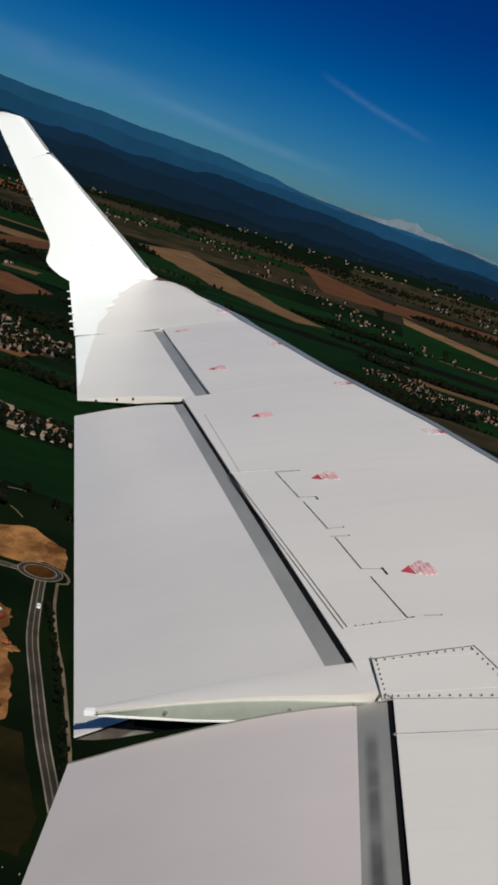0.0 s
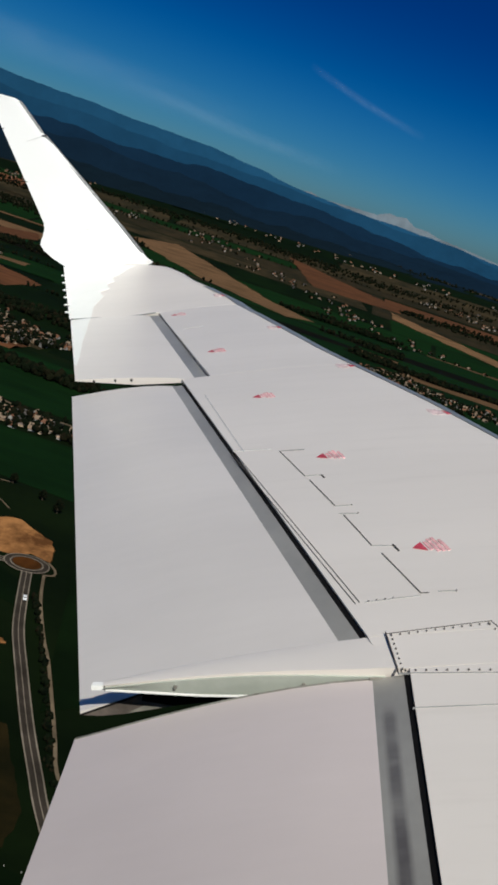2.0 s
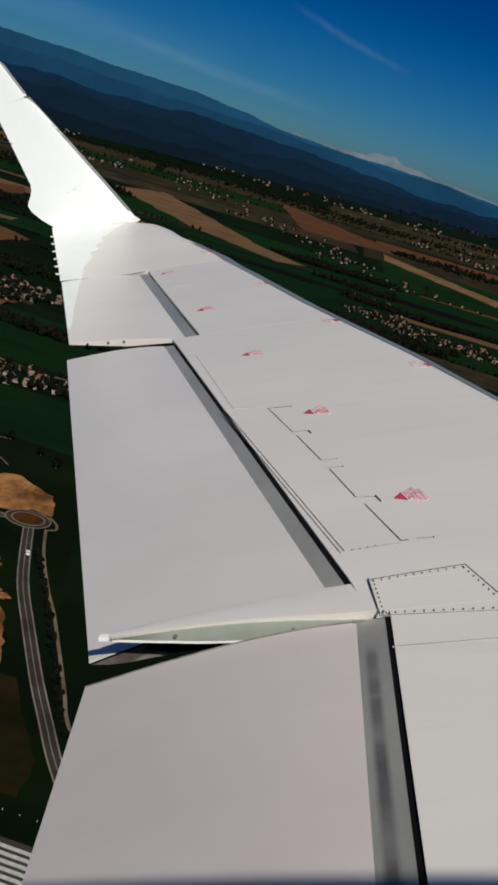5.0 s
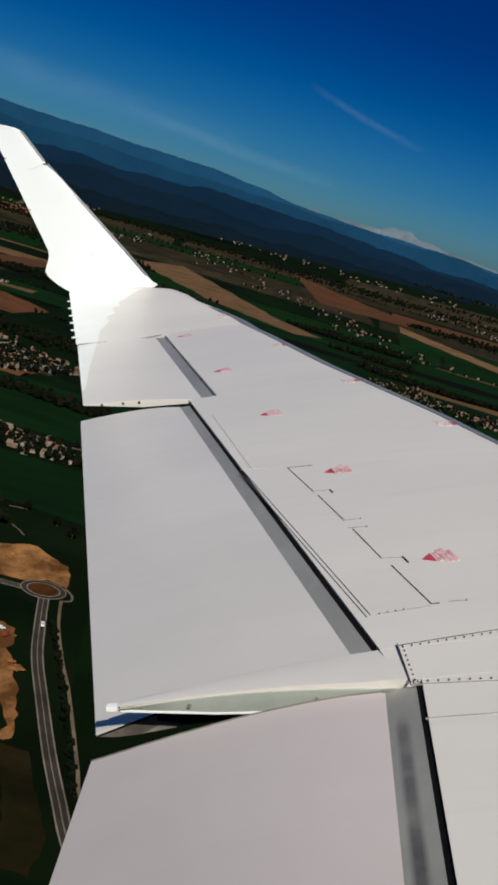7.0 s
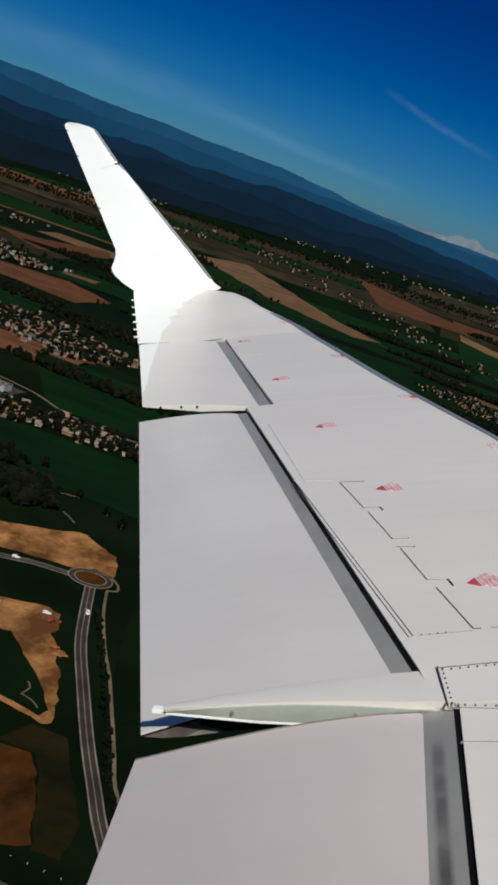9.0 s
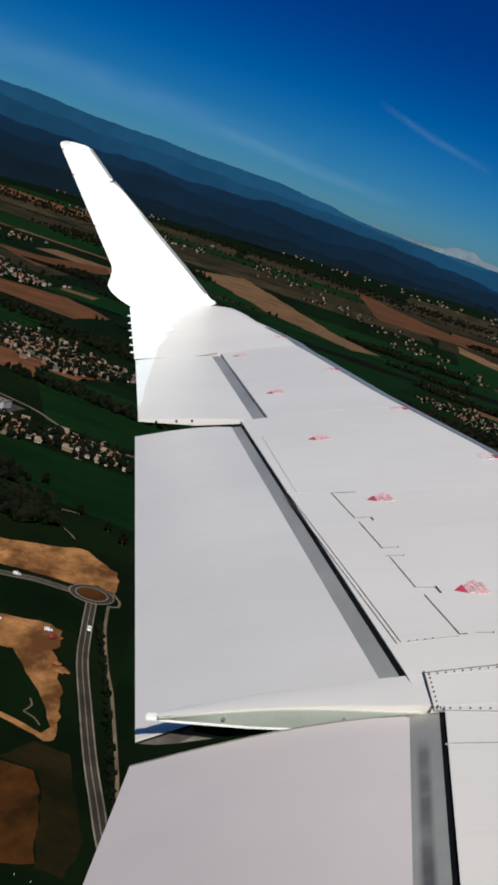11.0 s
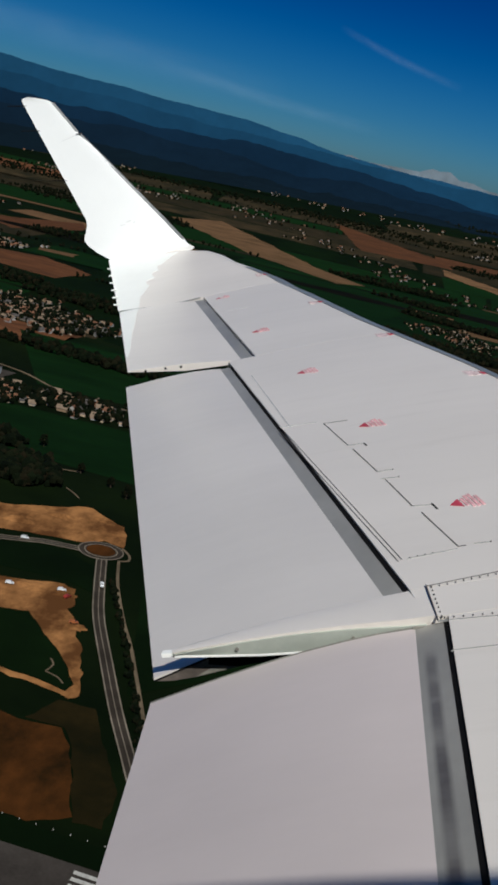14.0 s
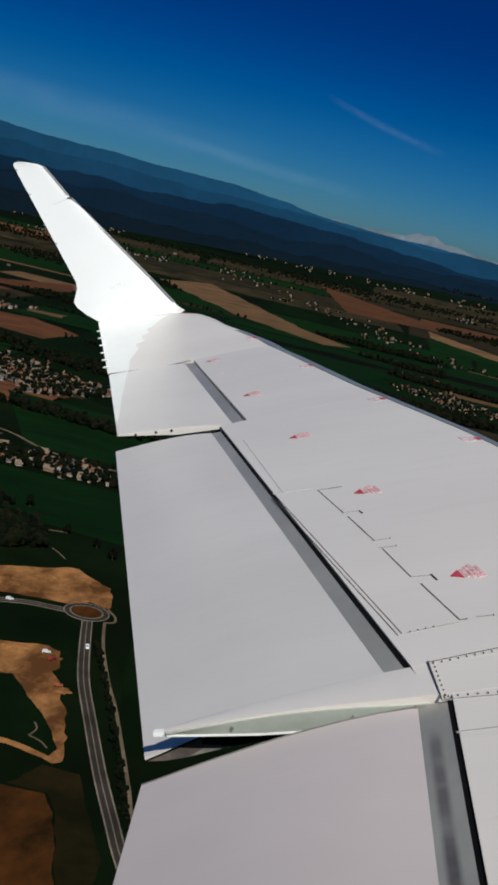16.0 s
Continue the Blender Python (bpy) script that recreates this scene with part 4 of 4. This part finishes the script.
village([(-340, 812), (-300, 821), (-278, 829), (-250, 829), (-203, 828), (-150, 832), (-80, 840)], 20, 95, NEAR_HOUSES, 6.6, 1, 3)
village([(-590, 1235), (-520, 1215), (-459, 1206), (-423, 1200), (-380, 1167), (-338, 1136)], 48, 170, NEAR_HOUSES, 7.6, 2, 3)
village([(-900, 1840), (-760, 1780), (-660, 1760)], 60, 90, None, 10, 12, 3)
village([(-340, 812), (-300, 821), (-278, 829), (-250, 829), (-203, 828), (-150, 832), (-80, 840)], 26, 110, None, 4.6, 21, 2)
village([(-590, 1235), (-520, 1215), (-459, 1206), (-423, 1200), (-380, 1167), (-338, 1136)], 56, 260, None, 5.5, 22, 2)
village([(20, 1960), (110, 1850), (230, 1790), (330, 1700)], 60, 130, None, 6, 23, 4)
village([(20, 1960), (110, 1850), (230, 1790), (330, 1700)], 50, 110, NEAR_HOUSES, 8.2, 3, 3)
village([(-640, 3450), (-400, 3180), (-200, 2980), (-20, 2720), (140, 2560), (270, 2480)], 85, 100, None, 10, 4, 5)
village([(-1300, 3500), (-1000, 3350), (-800, 3400)], 85, 70, None, 11, 5, 4)
village([(150, 3500), (330, 3380), (520, 3300)], 80, 60, None, 11, 6, 4)
village([(-1500, 2700), (-1150, 2500), (-1000, 2480)], 60, 80, None, 12, 7, 4)
village([(-700, 4050), (-300, 3950), (100, 3900), (420, 3850)], 60, 45, None, 14, 8, 4)
village([(-2000, 4000), (-1500, 3900), (-1100, 3950)], 130, 80, None, 24, 9)

r = random.Random(77)
for _ in range(25):
    y = r.uniform(3500, 4190)
    FAR_PLOTS.append((r.uniform(-0.62, 0.22) * y, y, r.uniform(0, 3), r.uniform(6, 10), r.uniform(5, 7), r.uniform(2.6, 4)))

FAR_PLOTS = [p for p in FAR_PLOTS if not any(inside(p[0], p[1], c) for c in OPEN)]
# the farthest houses, too small to tell apart, in one piece
v, f, which = [], [], []
for i, (x, y, turn, w, d, h) in enumerate(FAR_PLOTS):
    m = Matrix.Translation((x, y, rise(x, y) - 0.5)) @ Matrix.Rotation(turn, 4, "Z")
    o, a, b, e = len(v), w / 2, d / 2, 0.6
    for p in ((-a, -b, 0), (a, -b, 0), (a, b, 0), (-a, b, 0), (-a, -b, h), (a, -b, h), (a, b, h), (-a, b, h), (-a, 0, h + 2.4), (a, 0, h + 2.4),
              (-a - e, -b - e, h - 0.2), (a + e, -b - e, h - 0.2), (a + e, 0, h + 2.7), (-a - e, 0, h + 2.7), (a + e, b + e, h - 0.2), (-a - e, b + e, h - 0.2)):
        v.append(m @ Vector(p))
    for k in ((0, 1, 5, 4), (2, 3, 7, 6), (1, 2, 6, 9, 5), (3, 0, 4, 8, 7)):
        f.append(tuple(o + n for n in k))
        which.append((0, 1, 1, 2)[i % 4])
    for k in ((10, 11, 12, 13), (13, 12, 14, 15)):
        f.append(tuple(o + n for n in k))
        which.append(3 + (0, 1, 0, 2, 1)[i % 5])
tagged(new("far_villages", mesh_of("far_villages", v, f, None, mats=DIM_PLASTER + ROOFS, which=which)), "clusters of far white and cream houses, painted dimmer for distance, with tiled roofs", "houses", kind="stuff")


def shed(x, y, w, d, h, turn, wall, roof, label, doors=3):
    ob = thing("warehouse", label, "warehouse", Matrix.Translation((x, y, 0.3)) @ Matrix.Rotation(turn, 4, "Z"))
    part("wall", wall_mesh(w, d, h, 1.0, wall), ob)
    r = part("roof", roof_mesh(w, d, h, 1.0, 0.3, 0.3, roof), ob)
    rib = box_mesh("roof_light", -0.5, 0.5, -d * 0.16, d * 0.16, -0.05, 0.12, PANE if w > 20 else SHEET)
    for i in range(int(w / 5)):
        for s in (-1, 1):
            m = Matrix.Translation((-w / 2 + 3 + i * 5, s * d * 0.26, h + 1.3 - 0.52)) @ Matrix.Rotation(-s * math.atan2(1.0, d / 2), 4, "X")
            part("roof_light", rib, r, at=m)
    gate = box_mesh("loading_door", -1.7, 1.7, -0.08, 0.08, 0, h * 0.7, GREYWALL)
    for i in range(doors):
        part("loading_door", gate, ob, at=Matrix.Translation((lerp(-w * 0.36, w * 0.36, i / max(1, doors - 1)), -d / 2, 0)))
    pane = box_mesh("window", -0.9, 0.9, -0.07, 0.07, -0.5, 0.5, PANE)
    for i in range(int(w / 4)):
        part("window", pane, ob, at=Matrix.Translation((-w / 2 + 2 + i * 4, -d / 2, h * 0.84)))
    return ob


shed(-152, 395, 11, 7, 4, 0.25, SHEET, SHEET, "small white site shed on bare earth", 2)
shed(-196, 442, 15, 8, 5, 0.25, SHEET, SHEET, "white metal barn beside the earth lot", 3)
patch("yard", [(-440, 842), (-332, 838), (-326, 892), (-436, 905)], TARMAC, 0.42, "asphalt yard between warehouses", "yard")
shed(-412, 876, 30, 16, 6, -0.1, SHEET, SHEET, "white warehouse with a bright metal roof", 4)
works = shed(-378, 870, 22, 14, 6, -0.1, BRICKRED, ROOFS[2], "red-fronted workshop with a dark roof and white lettering", 2)
for k, w in enumerate((1.3, 0.9, 1.5, 0.6, 1.2, 1.0, 1.4, 0.8)):
    part("letter_bar", box_mesh("letter_bar", -w / 2, w / 2, -0.05, 0.05, 0, 1.1, SHEET), works, at=Matrix.Translation((-7.5 + 2.1 * k, -7.12, 3.4)))
shed(-346, 872, 22, 14, 6, -0.1, GREYWALL, ROOFS[2], "long grey hall with a dark roof", 3)

shed(-214, 452, 14, 10, 4.5, 0.3, GREYWALL, ROOFS[2], "low site hall with a dark grey roof", 2)

# parked vehicles
PAINTS = [material("white_car_paint", (0.7, 0.7, 0.7), 0.3, vary=0.03), material("red_car_paint", (0.22, 0.03, 0.02), 0.3, vary=0.03), material("orange_machine_paint", (0.30, 0.10, 0.03), 0.4, vary=0.1), material("yellow_machine_paint", (0.36, 0.23, 0.05), 0.4, vary=0.1), material("blue_car_paint", (0.05, 0.09, 0.2), 0.3, vary=0.03)]


def vehicle(kind, length, width, height, mat, label, x, y, turn, z=0.42):
    ob = thing(kind, label, kind, Matrix.Translation((x, y, z)) @ Matrix.Rotation(turn, 4, "Z"), "parked vehicles")
    l, w = length / 2, width / 2
    prof = [(-l, 0.35), (-l, height * 0.62), (-l * 0.75, height), (l * 0.25, height), (l * 0.5, height * 0.62), (l * 0.95, height * 0.55), (l, 0.35)]
    part("body", loft("body", [[(px, s * w * k, pz) for px, pz in prof] for s, k in ((-1, 0.92), (-1, 1), (1, 1), (1, 0.92))], mat), ob)
    part("windscreen", box_mesh("windscreen", l * 0.27, l * 0.44, -w * 0.85, w * 0.85, height * 0.68, height * 0.93, PANE), ob)
    tyre = rod_mesh("wheel", (0, -0.13, 0), (0, 0.13, 0), 0.36, 0.36, BLACK, 12)
    for sx in (-0.62, 0.62):
        for sy in (-1, 1):
            part("wheel", tyre, ob, at=Matrix.Translation((sx * l, sy * w * 0.92, 0.36)))


for i, (x, y, a) in enumerate(((-119, 451, 0.3), (-136, 482, 0.4), (-131, 476, 1.2), (-160, 474, 0.3), (-176, 476, 0.5), (-182, 470, 0.2), (-400, 852, 1.4), (-394, 852, 1.4), (-372, 850, 1.4), (-350, 850, -0.2))):
    big = i in (4, 5)
    vehicle("truck" if big else "car", 7.5 if big else 4.3, 2.4 if big else 1.8, 3.0 if big else 1.5, PAINTS[(2, 0, 1, 0, 2, 2, 4, 0, 1, 0)[i]],
            ("orange site truck on bare earth", "small car parked on the open ground")[0 if big else 1], x, y, a)
for x, y, a in ((-121, 500, -1.25), (-176, 534, 0.35)):
    vehicle("car", 4.3, 1.8, 1.5, PAINTS[0], "white car on the asphalt road", x, y, a, 0.5)


for i in range(14):
    vehicle("car", 4.2, 1.8, 1.6, PAINTS[(1, 2, 1, 3, 1, 3, 2)[i % 7]], ("red site car in a row on bare earth", "orange site van in a row on bare earth", "yellow site van in a row on bare earth")[(0, 1, 0, 2, 0, 2, 1)[i % 7]],
            -203 + 3.6 * (i % 7) + 1.4 * (i // 7), 462 + 1.3 * (i % 7) + 6 * (i // 7), 1.75 + 0.1 * (i % 3), 0.45)


# street lamps along the road
def street_lamp(x, y, turn):
    ob = thing("street_lamp", "slim pale street lamp beside the road", "street lamp", Matrix.Translation((x, y, 0.1)) @ Matrix.Rotation(turn, 4, "Z"), "street lamps")
    part("pole", rod_mesh("pole", (0, 0, 0), (0, 0, 8), 0.14, 0.09, GREYWALL), ob)
    part("arm", rod_mesh("arm", (0, 0, 8), (0, -1.6, 8.3), 0.07, 0.06, GREYWALL), ob)
    part("lamp_head", box_mesh("lamp_head", -0.18, 0.18, -2.2, -1.5, 8.22, 8.4, SHEET), ob)


for x, y in ((-205, 525), (-232, 514)):
    street_lamp(x, y, 0.3)

# ---- trees ----
for a, b in EDGES:
    if rng.random() < 0.24:
        n = int(math.dist(a, b) / (7 + 0.002 * a[1]))
        for i in range(n):
            if rng.random() < 0.8:
                u = (i + rng.random()) / max(1, n)
                TREES.append((lerp(a[0], b[0], u) + rng.uniform(-3, 3), lerp(a[1], b[1], u) + rng.uniform(-3, 3), rng.uniform(2.0, 4.6)))
for cx, cy, rx, ry, n in ((-20, 1700, 190, 70, 900), (-560, 2080, 260, 70, 700), (-330, 1330, 170, 40, 300), (120, 2300, 200, 50, 600), (-900, 2900, 280, 90, 420),
                          (300, 3100, 260, 60, 300), (-1400, 3300, 400, 70, 420), (-100, 3560, 420, 60, 420), (-700, 3700, 500, 60, 420), (500, 3700, 350, 60, 260), (-300, 4250, 900, 60, 500), (-1500, 4300, 600, 70, 400),
                          (160, 2080, 170, 60, 900), (-180, 2200, 150, 45, 600), (-60, 2600, 170, 50, 300), (-270, 1010, 110, 18, 130), (-640, 1420, 170, 40, 220), (-222, 640, 30, 26, 170), (-300, 700, 60, 18, 120)):
    if n > 500:
        patch("forest_floor", [(cx + rx * k * math.cos(a), cy + ry * k * math.sin(a) - 0.12 * rx * math.cos(a)) for a, k in
                               [(i * math.pi / 24, 1.02 + 0.4 * noise.noise(Vector((math.cos(i * math.pi / 24) * 1.3, math.sin(i * math.pi / 24) * 1.3, cx)))) for i in range(48)]],
              LITTER, 0.55, "dark leaf-strewn floor of a wood", "forest floor")
    for _ in range(n):
        a, q = rng.uniform(0, 6.283), math.sqrt(rng.random())
        k = 1 + 0.4 * noise.noise(Vector((math.cos(a) * 1.3, math.sin(a) * 1.3, cx)))
        TREES.append((cx + rx * q * k * math.cos(a), cy + ry * q * k * math.sin(a) - 0.12 * rx * q * math.cos(a), rng.uniform(2.4, 5.0)))
for x in range(-420, 60, 7):
    if rng.random() < 0.5:
        TREES.append((x + rng.uniform(-3, 3), 870 + 0.05 * x + rng.uniform(-4, 4), rng.uniform(1.4, 2.8)))
for p in smooth_line(DITCH, 2.2):
    if rng.random() < 0.75 and p.y < 505:
        TREES.append((p.x - rng.uniform(2.0, 3.6), p.y + rng.uniform(-1.5, 1.5), rng.uniform(0.8, 1.7)))

TREES = [t for t in TREES if not any(inside(t[0], t[1], c) for c in OPEN)]
ico = bmesh.new()
bmesh.ops.create_icosphere(ico, subdivisions=1, radius=1)
IV = np.array([v.co[:] for v in ico.verts])
IF = np.array([[v.index for v in f.verts] for f in ico.faces])
ico.free()
arr = np.random.RandomState(3)


def crowns(name, trees, lumps, label):
    """Many far trees: each a ragged crown of several lumps over the ground."""
    vs, fs, base = [], [], 0
    for x, y, r in trees:
        for k in range(lumps):
            s = r * arr.uniform(0.5, 0.85)
            o = np.array([arr.uniform(-0.6, 0.6) * r, arr.uniform(-0.6, 0.6) * r, r * arr.uniform(0.5, 1.75)]) if k else np.array([0, 0, r * 0.9])
            vs.append(IV * (s * arr.uniform(0.7, 1.25, (len(IV), 1))) * (1, 1, 1.1) + o + (x, y, rise(x, y)))
            fs.append(IF + base)
            base += len(IV)
    v, f = np.concatenate(vs), np.concatenate(fs)
    me = bpy.data.meshes.new(name)
    me.from_pydata(v.tolist(), [], f.tolist())
    me.materials.append(LEAF)
    tagged(new(name, me), label, "trees", kind="stuff")


crowns("woodland", [t for t in TREES if t[1] > 1500], 3, "dark leafless and evergreen woods and hedges of the plain")
crowns("hedges", [t for t in TREES if t[1] <= 1500], 6, "dark hedges and garden trees")


def tree(height, spread, seed):
    """A tree with a tapered trunk, limbs and a crown of small leaf clumps."""
    r = random.Random(seed)
    ob = thing("tree", "dark broad-crowned tree standing in the meadow", "tree", group="single trees")
    loops = [[(q * math.cos(a), q * math.sin(a), z) for a in [k * math.pi / 4 for k in range(8)]] for q, z in ((0.35, -0.2), (0.26, height * 0.25), (0.16, height * 0.6), (0.05, height * 0.9))]
    trunk = part("trunk", loft("trunk", loops, BARK), ob)
    v, f = [], []
    for i in range(7):
        a, e = i * 0.9 + r.random(), r.uniform(0.35, 0.9)
        tip = (spread * 0.75 * math.cos(a), spread * 0.75 * math.sin(a), height * (0.45 + 0.4 * e))
        part("limb", rod_mesh("limb", (0, 0, height * (0.22 + 0.06 * i)), tip, 0.11, 0.03, BARK, 5), trunk)
    vs, fs, base = [], [], 0
    for i in range(150):
        a, q, z = r.uniform(0, 6.28), math.sqrt(r.random()), r.uniform(0.3, 1.0)
        w = spread * (1 - (2 * (z - 0.55)) ** 2 * 0.8) * q
        s = r.uniform(0.25, 0.6)
        jit = np.array([[r.uniform(0.6, 1.3)] for _ in range(len(IV))])
        vs.append(IV * s * jit + (w * math.cos(a), w * math.sin(a), height * z))
        fs.append(IF + base)
        base += len(IV)
    me = bpy.data.meshes.new("crown")
    me.from_pydata(np.concatenate(vs).tolist(), [], np.concatenate(fs).tolist())
    me.materials.append(LEAF)
    part("crown", me, ob)
    return ob


kinds = [tree(9, 3.4, 1), tree(7, 2.8, 2), tree(11, 3.8, 3)]
for i, (x, y) in enumerate(((-100, 600), (-92, 575), (-85, 540), (-150, 640), (-165, 655), (-120, 650), (-230, 705), (-190, 668), (-140, 668), (-260, 660), (-75, 480), (-160, 865), (-70, 500), (-250, 690))):
    place(kinds[i % 3], x, y, i * 1.3)


# ---- thin cloud streaks ----
def streak(name, az0, el0, az1, el1, width, strength, seed):
    m = bpy.data.materials.new(name)
    m.use_nodes = True
    n = m.node_tree
    out, b, tr, mx = n.nodes["Material Output"], n.nodes["Principled BSDF"], n.nodes.new("ShaderNodeBsdfTransparent"), n.nodes.new("ShaderNodeMixShader")
    b.inputs["Base Color"].default_value, b.inputs["Roughness"].default_value = (0.66, 0.78, 0.92, 1), 1.0
    tc, sep = n.nodes.new("ShaderNodeUVMap"), n.nodes.new("ShaderNodeSeparateXYZ")
    n.links.new(tc.outputs[0], sep.inputs[0])

    def bell(socket, power):
        a = n.nodes.new("ShaderNodeMath")
        a.operation, a.inputs[1].default_value = "MULTIPLY", math.pi
        s = n.nodes.new("ShaderNodeMath")
        s.operation = "SINE"
        p = n.nodes.new("ShaderNodeMath")
        p.operation, p.inputs[1].default_value = "POWER", power
        n.links.new(socket, a.inputs[0])
        n.links.new(a.outputs[0], s.inputs[0])
        n.links.new(s.outputs[0], p.inputs[0])
        return p.outputs[0]

    nz = n.nodes.new("ShaderNodeTexNoise")
    nz.inputs["Scale"].default_value, nz.inputs["Detail"].default_value = 3.0, 5
    mp = n.nodes.new("ShaderNodeMapping")
    mp.inputs["Scale"].default_value, mp.inputs["Location"].default_value = (4, 0.8, 1), (seed, seed, 0)
    n.links.new(tc.outputs[0], mp.inputs[0])
    n.links.new(mp.outputs[0], nz.inputs["Vector"])
    prev = strength
    for s in (bell(sep.outputs[0], 0.8), bell(sep.outputs[1], 2.0), nz.outputs["Fac"]):
        k = n.nodes.new("ShaderNodeMath")
        k.operation = "MULTIPLY"
        n.links.new(s, k.inputs[0])
        if isinstance(prev, float):
            k.inputs[1].default_value = prev
        else:
            n.links.new(prev, k.inputs[1])
        prev = k.outputs[0]
    n.links.new(prev, mx.inputs[0])
    n.links.new(tr.outputs[0], mx.inputs[1])
    n.links.new(b.outputs[0], mx.inputs[2])
    n.links.new(mx.outputs[0], out.inputs["Surface"])
    steps, v = 16, []
    for i in range(steps + 1):
        u = i / steps
        az, el = lerp(az0, az1, u), lerp(el0, el1, u) + 0.25 * math.sin(math.pi * u) * -0.5
        for w in (-1, 1):
            e = radians(el + w * width / 2)
            v.append((4700 * math.sin(radians(az)) * math.cos(e), 4700 * math.cos(radians(az)) * math.cos(e), HEIGHT + 4700 * math.sin(e)))
    me = mesh_of(name, v, [(2 * i, 2 * i + 2, 2 * i + 3, 2 * i + 1) for i in range(steps)], m)
    uv = me.uv_layers.new(name="UVMap")
    for lp in me.loops:
        uv.data[lp.index].uv = ((lp.vertex_index // 2) / steps, lp.vertex_index % 2)
    tagged(new(name, me), "thin white cirrus streak in the blue sky", "cloud", kind="structure")


streak("backdrop_cirrus", -7.2, 7.05, -0.6, 5.35, 0.55, 0.085, 2.0)
streak("backdrop_cirrus", -34, 4.6, -9, 3.4, 2.4, 0.075, 7.0)
streak("backdrop_cirrus", -16, 3.6, -4, 2.6, 0.9, 0.085, 11.0)
